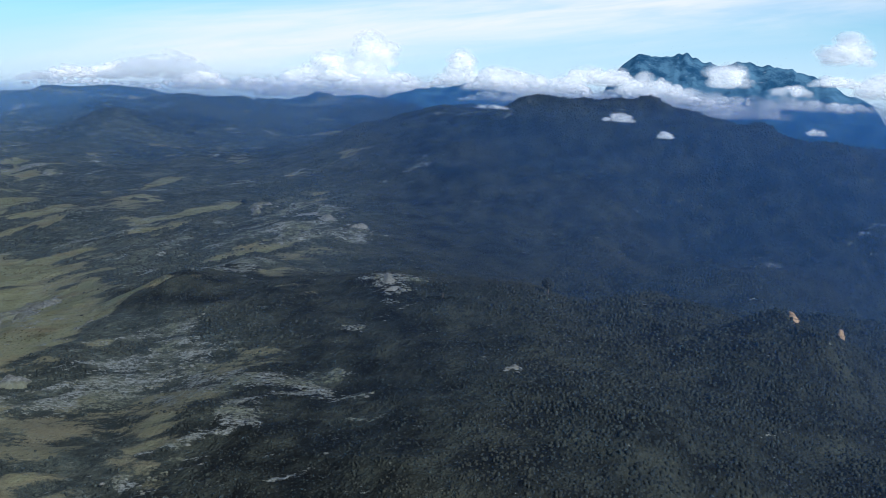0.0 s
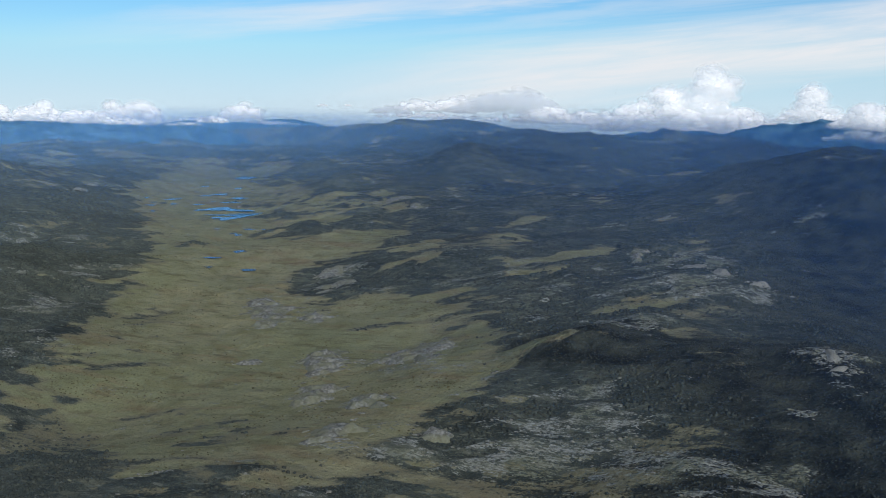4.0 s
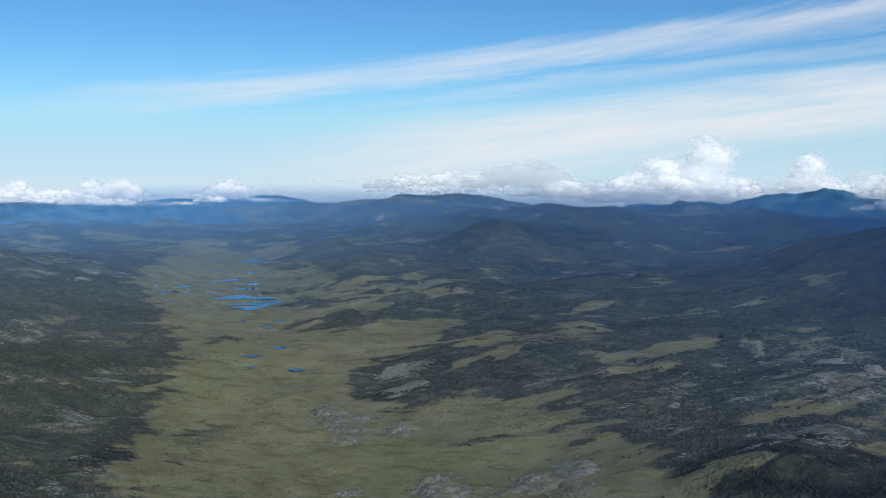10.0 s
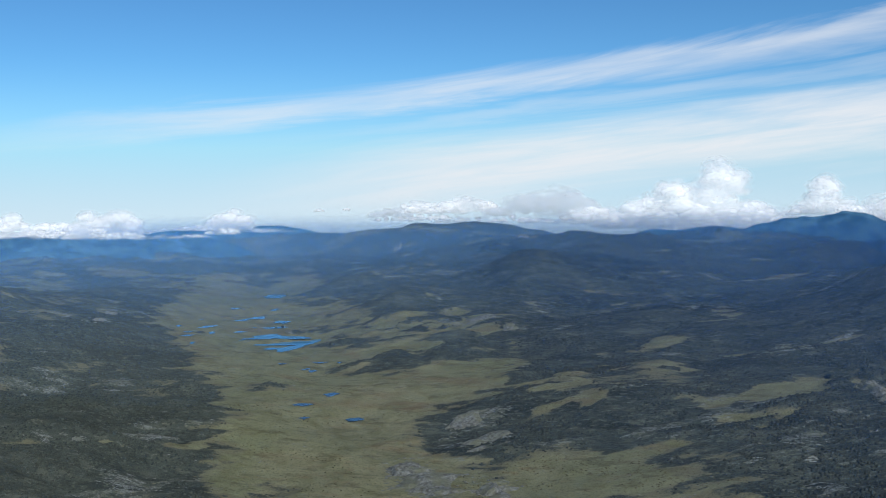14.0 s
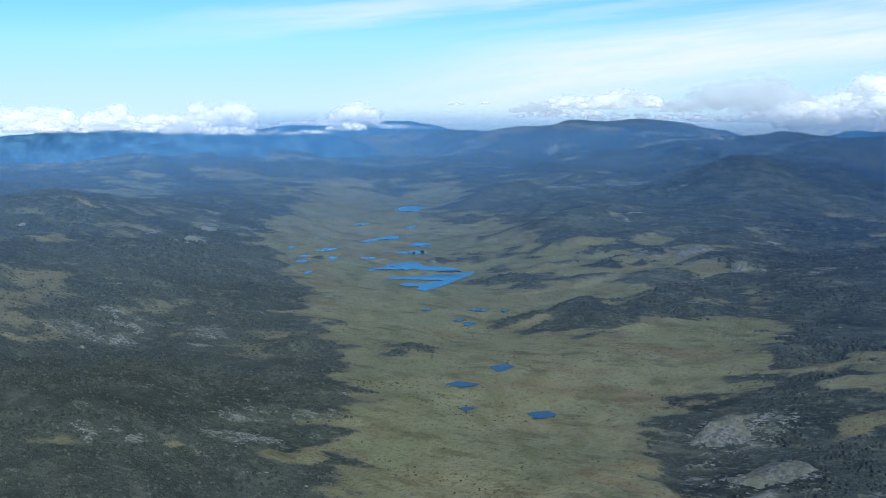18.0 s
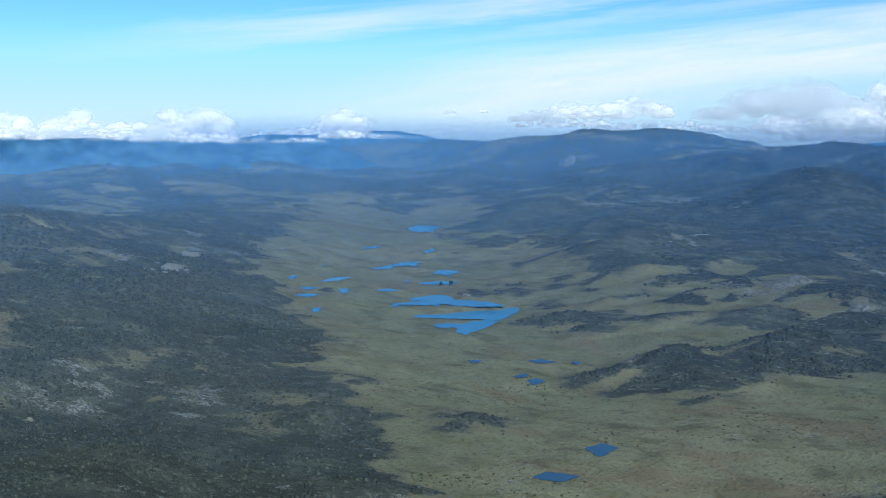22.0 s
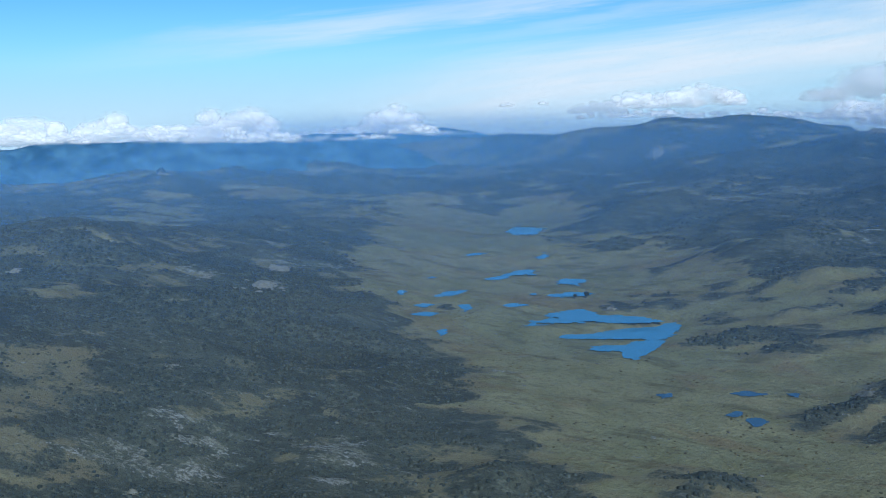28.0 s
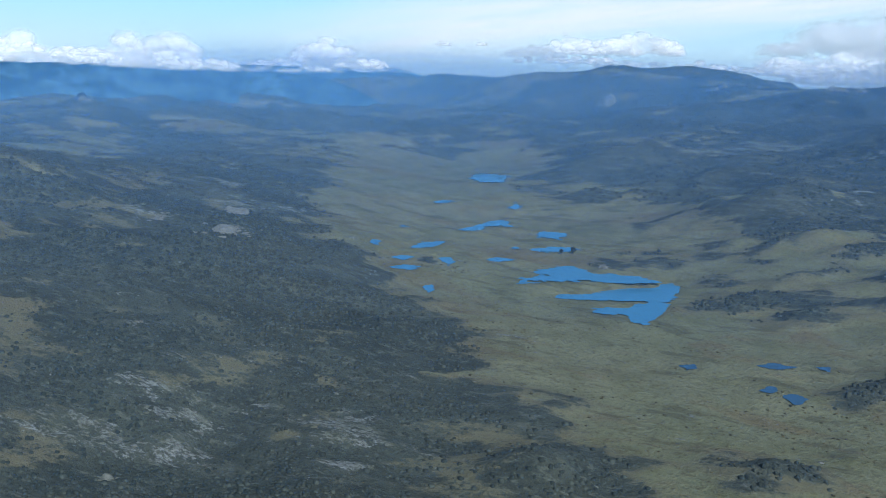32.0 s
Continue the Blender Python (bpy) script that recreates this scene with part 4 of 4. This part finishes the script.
def build_cloud(x, y, z, a, b, grey):
    rng = np.random.default_rng(int(abs(x) * 7 + abs(y)))
    count = int(np.clip(a / b * 30, 34, 80))
    v, f = PUFF
    verts, faces, veil, base = [], [], [], 0
    for k in range(count):
        u = rng.uniform(-1, 1)
        tall = (1 - u * u) ** 0.5 * rng.uniform(0.5, 1.0)
        r = b * rng.uniform(0.20, 0.66) * (0.5 + 0.5 * tall)
        centre = np.array([u * a * 1.05, rng.uniform(-0.8, 0.8) * b, (-0.75 + 1.35 * tall * rng.uniform(0.0, 1.0)) * b])
        p = v * r * np.array([rng.uniform(1.2, 2.1), 1.0, rng.uniform(0.7, 1.0)]) + centre
        bump = ridged(p[:, 0] + 3.1 * p[:, 2] + x, p[:, 1] - 2.3 * p[:, 2] + y, b * 0.6, 4, 2)
        p = p + v * r * ((bump - 0.45) * 0.7)[:, None]
        low = p[:, 2] < -0.8 * b
        p[low, 2] = -0.8 * b + (p[low, 2] + 0.8 * b) * 0.5
        # each puff thins out towards its rim as seen from the camera's side
        dense = rng.uniform(0.35, 0.85) * (0.55 if b < 2.2 or grey else 1.0)
        verts.append(p), faces.append(f + base), veil.append(dense * smooth(np.abs(v[:, 1]), 0.1, 1.0) * smooth(p[:, 2], -1.05 * b, -0.35 * b))
        base += len(v)
    me = mesh_from("cloud", np.concatenate(verts), np.concatenate(faces))
    me.attributes.new("veil", "FLOAT", "POINT").data.foreach_set("value", np.concatenate(veil).astype(np.float32))
    shade_smooth(me)
    me.materials.append(CLOUD_SHADED if grey else CLOUD_WHITE)
    ob = new("cloud", me)
    ob.matrix_world = pose(x, y, z, 0, 0, math.degrees(math.atan2(-x, y)))
    return ob


for group, rows in (("clouds over the western ranges", CLOUDS_WEST), ("clouds behind the crest", CLOUDS_NORTH), ("clouds over the eastern valley", CLOUDS_EAST)):
    for k, (x, y, z, a, b) in enumerate(rows):
        grey = group == "clouds behind the crest" and k in (1, 5, 6)
        tagged(build_cloud(x, y, z, a, b, grey), "soft cloud drifting above the blue ridge, its grey shade painted in" if grey else "white billowing cloud floating above distant mountains",
               "cloud", group)

# ---------------------------------------------------------------- scrub, stones and trees
def leaf_material(name, dark, light):
    m, n = material(name)
    geo = n.add("ShaderNodeNewGeometry")
    rnd = geo.outputs["Random Per Island"]
    c = n.mix(n.math("POWER", rnd, 2.2), dark, light)
    c = n.mix(n.step(n.noise(geo.outputs["Position"], 0.035, 4), 0.4, 0.7, 0.0, 0.3), c, (0.046, 0.046, 0.030, 1))
    bsdf = n.add("ShaderNodeBsdfPrincipled", {"Base Color": c, "Roughness": 0.8})
    bsdf.inputs["Specular IOR Level"].default_value = 0.2
    n.add("ShaderNodeOutputMaterial", {"Surface": bsdf})
    return m


def stone_material():
    m, n = material("grey_limestone")
    geo = n.add("ShaderNodeNewGeometry")
    small, mid = n.noise(geo.outputs["Position"], 1.6, 6, 0.65), n.noise(geo.outputs["Position"], 0.3, 4)
    c = n.mix(n.step(small, 0.35, 0.65), (0.045, 0.051, 0.046, 1), (0.155, 0.170, 0.158, 1))
    c = n.mix(n.step(mid, 0.42, 0.62, 0.0, 0.75), c, (0.088, 0.100, 0.062, 1))
    bump = n.add("ShaderNodeBump", {"Height": small, "Strength": 0.8, "Distance": 0.4})
    bsdf = n.add("ShaderNodeBsdfPrincipled", {"Base Color": c, "Roughness": 0.9, "Normal": bump})
    n.add("ShaderNodeOutputMaterial", {"Surface": bsdf})
    return m


FOREST_LEAF = leaf_material("forest_leaf", (0.009, 0.015, 0.016, 1), (0.028, 0.037, 0.032, 1))
SCRUB_LEAF = leaf_material("scrub_leaf", (0.015, 0.023, 0.024, 1), (0.038, 0.050, 0.044, 1))
HEATH_LEAF = leaf_material("heath_leaf", (0.030, 0.032, 0.015, 1), (0.085, 0.075, 0.032, 1))
PLATEAU_LEAF = leaf_material("plateau_leaf", (0.018, 0.028, 0.027, 1), (0.056, 0.071, 0.060, 1))
STONE = stone_material()


def dome(sides, rings, seed):
    """A low lumpy dome, open below: vertices and triangles."""
    rng = np.random.default_rng(seed)
    verts, faces = [], []
    for k in range(rings):
        t = k / rings
        for j in range(sides):
            a = 2 * math.pi * (j + 0.5 * (k % 2)) / sides
            r = math.cos(t * 1.25) * rng.uniform(0.72, 1.2) * (1.0 if k else 0.85)
            verts.append((r * math.cos(a), r * math.sin(a), math.sin(t * 1.45) * rng.uniform(0.85, 1.15) - (0.25 if k == 0 else 0)))
    verts.append((rng.uniform(-0.2, 0.2), rng.uniform(-0.2, 0.2), rng.uniform(0.95, 1.15)))
    for k in range(rings - 1):
        for j in range(sides):
            p, q, r, s = k * sides + j, k * sides + (j + 1) % sides, (k + 1) * sides + j, (k + 1) * sides + (j + 1) % sides
            faces += [(p, q, r), (q, s, r)]
    top = len(verts) - 1
    faces += [((rings - 1) * sides + j, (rings - 1) * sides + (j + 1) % sides, top) for j in range(sides)]
    return np.array(verts), np.array(faces)


def scatter(name, places, radius, height, templates, mat, rng, grain=0.0):
    """All the small plants or stones of one kind in one mesh."""
    verts, faces, base = [], [], 0
    pick = rng.integers(0, len(templates), len(places))
    for k, (v, f) in enumerate(templates):
        at = places[pick == k]
        if not len(at):
            continue
        r, h = radius[pick == k], height[pick == k]
        turn = rng.normal(0.31, 0.35, len(at)) if grain else rng.uniform(0, 6.283, len(at))
        c, s = np.cos(turn), np.sin(turn)
        long = v[None, :, 0] * (1 + grain)                    # some kinds lie along the grain of the land
        x = (long * c[:, None] - v[None, :, 1] * s[:, None]) * r[:, None] + at[:, None, 0]
        y = (long * s[:, None] + v[None, :, 1] * c[:, None]) * r[:, None] * 0.85 + at[:, None, 1]
        z = v[None, :, 2] * h[:, None] + at[:, None, 2]
        verts.append(np.stack([x, y, z], -1).reshape(-1, 3))
        faces.append((f[None] + (np.arange(len(at)) * len(v))[:, None, None] + base).reshape(-1, 3))
        base += len(at) * len(v)
    me = mesh_from(name, np.concatenate(verts), np.concatenate(faces))
    me.materials.append(mat)
    return new(name, me)


def sample(rng, count, x0, x1, y0, y1):
    x, y = rng.uniform(x0, x1, count), rng.uniform(y0, y1, count)
    z, grass, rock = relief(x, y)
    return x, y, z, grass, rock


DOMES = [dome(4, 2, k) for k in range(8)]
ROCKS = [dome(4, 2, 40 + k) for k in range(6)]
rng = np.random.default_rng(5)
for name, label, count, area, size in (
        ("scrub", "dense dark green scrub on the slopes beside the plain", 95000, (-50, 110, -20, 200), 0.31),
        ("forest", "low dark mountain forest over the eastern slopes", 140000, (20, 170, -45, 150), 0.21),
        ("forest", "dense dark forest on the spurs of the far valley", 60000, (80, 240, 70, 270), 0.27),
        ("scrub", "dense dark green scrub on the plateau west of the lakes", 100000, (-250, -60, 70, 260), 0.30),
        ("scrub", "dark scrub on the hills beyond the plain", 85000, (-310, 110, 190, 450), 0.36)):
    x, y, z, grass, rock = sample(rng, count, *area)
    keep = rng.uniform(0, 1, count) < np.clip(1.0 - grass * 1.5 - rock * 1.0, 0, 1) * np.clip(0.50 + 1.6 * fbm(0.5 * x / GRAIN, y / GRAIN, 14.0, 3, 63) + wood_and_shadow(x, y), 0, 1)
    trees = wood_and_shadow(x, y)
    keep &= (trees > rng.uniform(0, 1, count)) if name == "forest" else (trees < rng.uniform(0, 1, count))
    p = np.stack([x, y, z - 0.1], 1)[keep]
    wood = 1.0 if name == "forest" else 0.0
    r = rng.uniform(0.6, 1.4, len(p)) * (1 + 0.4 * wood * (1.15 * smooth(p[:, 0], 75, 115) - 0.75)) * size     # the forest grows taller down the valley
    tagged(scatter(name, p, r, r * rng.uniform(0.6, 1.1, len(p)) * (1 + 0.4 * wood), DOMES, FOREST_LEAF if name == "forest" else PLATEAU_LEAF if area[0] == -250 else SCRUB_LEAF, rng), label, name, kind="stuff")
x, y, z, grass, rock = sample(rng, 45000, -190, 60, 20, 250)
tuft = fbm(x * 0.4 / GRAIN, y / GRAIN, 12.0, 3, 71)
keep = rng.uniform(0, 1, len(x)) < np.clip((grass - 0.2) * (0.08 + 1.2 * smooth(tuft, 0.05, 0.35)) * (1 - rock), 0, 1)
p = np.stack([x, y, z - 0.05], 1)[keep]
r = rng.uniform(0.09, 0.26, len(p))
tagged(scatter("tussocks", p, r, r * 0.7, DOMES, HEATH_LEAF, rng), "olive and brown tussocks in the grass plain", "tussocks", kind="stuff")
x, y, z, grass, rock = sample(rng, 220000, -250, 110, -10, 270)
streak = fbm(0.35 * (0.94 * x + 0.34 * y) / GRAIN, (0.94 * y - 0.34 * x) / GRAIN, 6.0, 4, 83)
keep = rng.uniform(0, 1, len(x)) < smooth(rock + 1.2 * streak, 0.35, 1.1) * 0.42
p = np.stack([x, y, z - 0.07], 1)[keep]
r = 0.08 + 0.22 * rng.uniform(0, 1, len(p)) ** 2.5
tagged(scatter("stones", p, r, r * rng.uniform(0.4, 0.9, len(p)), ROCKS, STONE, rng, 0.9), "pale grey limestone slabs and stones strewn over rough ground", "stones", kind="stuff")


# ---------------------------------------------------------------- rock outcrops and lone trees
def part(name, bm, mat, parent, label=""):
    me = bpy.data.meshes.new(name)
    bm.to_mesh(me), bm.free()
    me.materials.append(mat)
    ob = new(name, me)
    ob.parent = parent
    return tagged(ob, label)


def boulder_mesh(seed):
    """A fluted limestone block with sharp ribs."""
    rng = np.random.default_rng(seed)
    v, f = puff_template(2 if seed % 2 else 1)
    p = (v + rng.normal(0, 0.10, v.shape)) * np.array([rng.uniform(1.0, 1.7), rng.uniform(0.7, 1.0), rng.uniform(0.5, 1.0)])
    rib = ridged(p[:, 0] * 3 + seed, p[:, 1] * 3 + p[:, 2], 1.6, 3, seed)
    p = p * (0.72 + 0.55 * rib)[:, None]
    p[:, 2] = np.where(p[:, 2] < -0.3, -0.3 + (p[:, 2] + 0.3) * 0.3, p[:, 2])
    me = mesh_from("boulder", p, f)
    return me


OCHRE, _n = material("ochre_cliff")
_c = _n.mix(_n.step(_n.noise(_n.add("ShaderNodeNewGeometry").outputs["Position"], 0.6, 5, 0.65), 0.35, 0.65), (0.14, 0.10, 0.06, 1), (0.36, 0.25, 0.15, 1))
_n.add("ShaderNodeOutputMaterial", {"Surface": _n.add("ShaderNodeBsdfPrincipled", {"Base Color": _c, "Roughness": 0.9})})
BOULDERS = {}
PALE, _n = material("pale_limestone")
_c = _n.mix(_n.noise(_n.add("ShaderNodeNewGeometry").outputs["Position"], 0.5, 5, 0.65), (0.062, 0.070, 0.063, 1), (0.185, 0.200, 0.186, 1))
_n.add("ShaderNodeOutputMaterial", {"Surface": _n.add("ShaderNodeBsdfPrincipled", {"Base Color": _c, "Roughness": 0.9})})
for mat in (STONE, OCHRE, PALE):
    BOULDERS[mat.name] = [boulder_mesh(60 + k) for k in range(6)]
    for me in BOULDERS[mat.name]:
        me.materials.append(mat)
# x, y, half length, half depth, turn, block size, pieces
OUTCROPS = [(-191.3, 210.4, 2.3, 3, 19, 0.7, 40), (-202.9, 210.3, 1.3, 2.5, 19, 0.6, 16), (-198.4, 226, 2.4, 3.8, 19, 0.5, 20), (52.2, 148, 2.3, 3.7, 17, 0.6, 18), (60.7, 142.6, 2.7, 4, 17, 0.7, 24), (30, 164.5, 2, 4.9, 17, 0.6, 14), (44.5, 155.9, 3.2, 3, 17, 0.5, 16), (96.6, 50.2, 1, 1.5, 5, 0.5, 24), (-49.2, 128.3, 6.2, 7.8, 22, 0.45, 40), (-34.9, 125.9, 3.3, 3.2, 22, 0.45, 18), (0.7, 99.3, 6.7, 7.5, 22, 0.45, 44), (-13.3, 96.6, 4.9, 4, 22, 0.4, 30), (-32.1, 93.8, 2.6, 1.8, 22, 0.45, 14), (-76.4, 250.4, 6.3, 3.8, 26, 0.4, 26), (-62.6, 238, 3.1, 2.7, 26, 0.45, 18), (-52.8, 163.6, 4.5, 3, 26, 0.5, 40), (-96.4, 205.5, 1.5, 2.2, 26, 0.35, 12), (-137.6, 237.7, 1.2, 1.2, 26, 0.35, 10), (74.9, 88.2, 1.5, 3.7, 17, 0.4, 16), (29.9, 172.9, 2.3, 3.3, 19, 0.6, 14), (-7.4, 78.1, 2.5, 4.2, 17, 0.45, 16), (-31.1, 95, 2.4, 2.2, 17, 0.4, 12), (-45, 151.6, 6, 5.3, 19, 0.4, 24), (-167.5, 153.5, 0.8, 0.5, 19, 0.4, 10)]
OUTCROPS += [(-15, 95.8, 5.8, 7.7, 24, 0.7, 14), (5, 100.1, 4.7, 11.5, 24, 0.7, 14), (-6.4, 78.2, 3.9, 7.5, 24, 0.7, 14), (9.2, 70.4, 4.7, 5.5, 24, 0.7, 14), (12.2, 54.3, 4.3, 6.5, 24, 0.7, 14), (25.2, 57.6, 2.8, 2.8, 24, 0.7, 14), (-55.8, 135.3, 5, 5, 21, 0.7, 14), (-43.7, 119.5, 4.1, 3.3, 21, 0.7, 14), (-35.9, 126.4, 2.9, 2.8, 21, 0.7, 14), (0.9, 103.5, 6.8, 7, 21, 0.7, 14), (-17.9, 100.3, 3.5, 3.3, 21, 0.7, 14), (30.4, 170.7, 2.9, 4.5, 21, 0.7, 14)]
FACES = [(-143.2, 379.1, 1.8, 4.5, 26, 0.9, 8), (-129.9, 411.3, 1.6, 4, 26, 0.9, 6), (-97.1, 387.5, 2.4, 5.9, 24, 0.9, 8), (-133.1, 405.8, 1.3, 3.2, 24, 0.8, 5), (-167.9, 419.3, 2.2, 1.8, 24, 0.8, 6), (-296.7, 304.4, 2.5, 6.3, 26, 0.9, 10), (-231, 193.9, 2.1, 1.5, 26, 0.5, 10), (-165.9, 403.7, 2.6, 5.3, 5, 0.9, 5), (-90.7, 383.3, 1.8, 4.4, 5, 0.8, 4)]
CLIFFS = [(136.1, 71.4, 0.9, 2.2, 5, 0.8, 8), (147, 82.6, 0.8, 1.8, 5, 0.7, 6)]


def height_at(x, y):
    return float(relief(np.array([float(x)]), np.array([float(y)]))[0][0])


def build_outcrop(cx, cy, a, b, turn, size, count, mat):
    """A low ribbed ledge of bare rock with small blocks strewn on and round it."""
    rng = np.random.default_rng(int(abs(cx) * 3 + cy))
    base = new("rock_outcrop")
    base.matrix_world = pose(cx, cy, height_at(cx, cy))
    c, s = math.cos(radians(turn)), math.sin(radians(turn))
    nu, nv = int(np.clip(a * 9, 16, 56)), int(np.clip(b * 7, 12, 44))
    u, v = [q.ravel() for q in np.meshgrid(np.linspace(-1.5, 1.5, nu), np.linspace(-1.5, 1.5, nv))]
    x, y = cx + c * u * a - s * v * b, cy + s * u * a + c * v * b
    along, across = c * x + s * y, -s * x + c * y
    swell = np.exp(-1.1 * (u * u + v * v)) + 0.9 * fbm(along * 0.5, across, 2.4, 3, 5)
    rib = ridged(along * 0.5, across, 1.8, 4, 9)
    z = relief(x, y)[0] + size * (1.9 * smooth(swell, 0.30, 1.0) * (0.2 + 1.1 * rib) - 0.45)
    i = np.arange(nu * nv).reshape(nv, nu)
    me = mesh_from("ledge", np.stack([x, y, z], 1) - np.array(base.matrix_world.translation), np.stack([i[:-1, :-1], i[:-1, 1:], i[1:, 1:], i[1:, :-1]], -1).reshape(-1, 4))
    me.materials.append(mat)
    ledge = new("ledge", me)
    ledge.parent = base
    for k in range(count):
        u, v = rng.normal(0, 0.6), rng.normal(0, 0.6)
        x, y = cx + c * u * a - s * v * b, cy + s * u * a + c * v * b
        r = size * rng.uniform(0.2, 0.5)
        ob = new("boulder", BOULDERS[mat.name][int(rng.integers(0, 6))])
        ob.parent = base
        ob.matrix_basis = base.matrix_world.inverted() @ pose(x, y, height_at(x, y) + 0.05, rng.uniform(-12, 12), rng.uniform(-12, 12), rng.normal(turn, 25)) @ Matrix.Diagonal((r * 1.7, r, r * rng.uniform(0.5, 0.95), 1))
    return base


for row in OUTCROPS:
    tagged(build_outcrop(*row, PALE if row[0] < -190 or row[0] > 40 else STONE), "pale grey fluted limestone blocks breaking through dark scrub", "rock outcrop", "limestone outcrops")
for row in FACES:
    tagged(build_outcrop(*row, PALE), "small pale bare rock face far off on a hazy hillside", "rock outcrop", "far rock faces")
for row in CLIFFS:
    tagged(build_outcrop(*row, OCHRE), "ochre bare rock face on the forested slope", "rock outcrop", "ochre rock faces")

BARK, _n = material("grey_bark")
_n.add("ShaderNodeOutputMaterial", {"Surface": _n.add("ShaderNodeBsdfPrincipled", {"Base Color": _n.mix(
    _n.noise(_n.add("ShaderNodeTexCoord").outputs["Object"], 6.0, 4), (0.05, 0.04, 0.03, 1), (0.14, 0.12, 0.10, 1)), "Roughness": 0.9})})


def build_tree(x, y, tall, seed):
    """A tapered trunk with limbs and a ragged crown of many small clumps."""
    rng = np.random.default_rng(seed)
    tree = new("tree")
    tree.matrix_world = pose(x, y, height_at(x, y) - 0.1)
    bm = bmesh.new()
    limbs = [((0, 0, 0), (0.1, 0, tall * 0.75), 0.05 * tall)]
    for k in range(6):
        a, z = k * 1.1 + rng.uniform(0, 0.6), tall * rng.uniform(0.35, 0.65)
        limbs.append(((0.05, 0, z), (math.cos(a) * tall * 0.28, math.sin(a) * tall * 0.28, z + tall * 0.2), 0.02 * tall))
    for p, q, r in limbs:
        way = Vector(q) - Vector(p)
        m = Matrix.Translation((Vector(p) + Vector(q)) / 2) @ way.to_track_quat("Z", "Y").to_matrix().to_4x4()
        bmesh.ops.create_cone(bm, cap_ends=True, segments=7, radius1=r, radius2=r * 0.4, depth=way.length, matrix=m)
    part("trunk", bm, BARK, tree, "thin grey trunk and limbs")
    count = 160
    t = rng.normal(0, 1, (count, 3))
    t = t / np.linalg.norm(t, axis=1)[:, None] * rng.uniform(0.3, 1.0, count)[:, None] ** 0.5
    p = t * np.array([0.36, 0.36, 0.34]) * tall + np.array([0, 0, tall * 0.72])
    r = rng.uniform(0.05, 0.10, count) * tall
    crown = scatter("crown", p, r, r * rng.uniform(0.6, 1.0, count), DOMES, FOREST_LEAF, rng)
    crown.parent = tree
    return tagged(tree, "lone dark tree standing above the scrub", "tree", "lone trees")


for k, (x, y, tall) in enumerate(((85, 78.2, 2.0), (101.5, 85.9, 2.6), (-143.7, 244.3, 1.3), (-145.5, 243, 1.0), (22.5, 179.7, 1.6))):
    build_tree(x, y, tall, 300 + k)
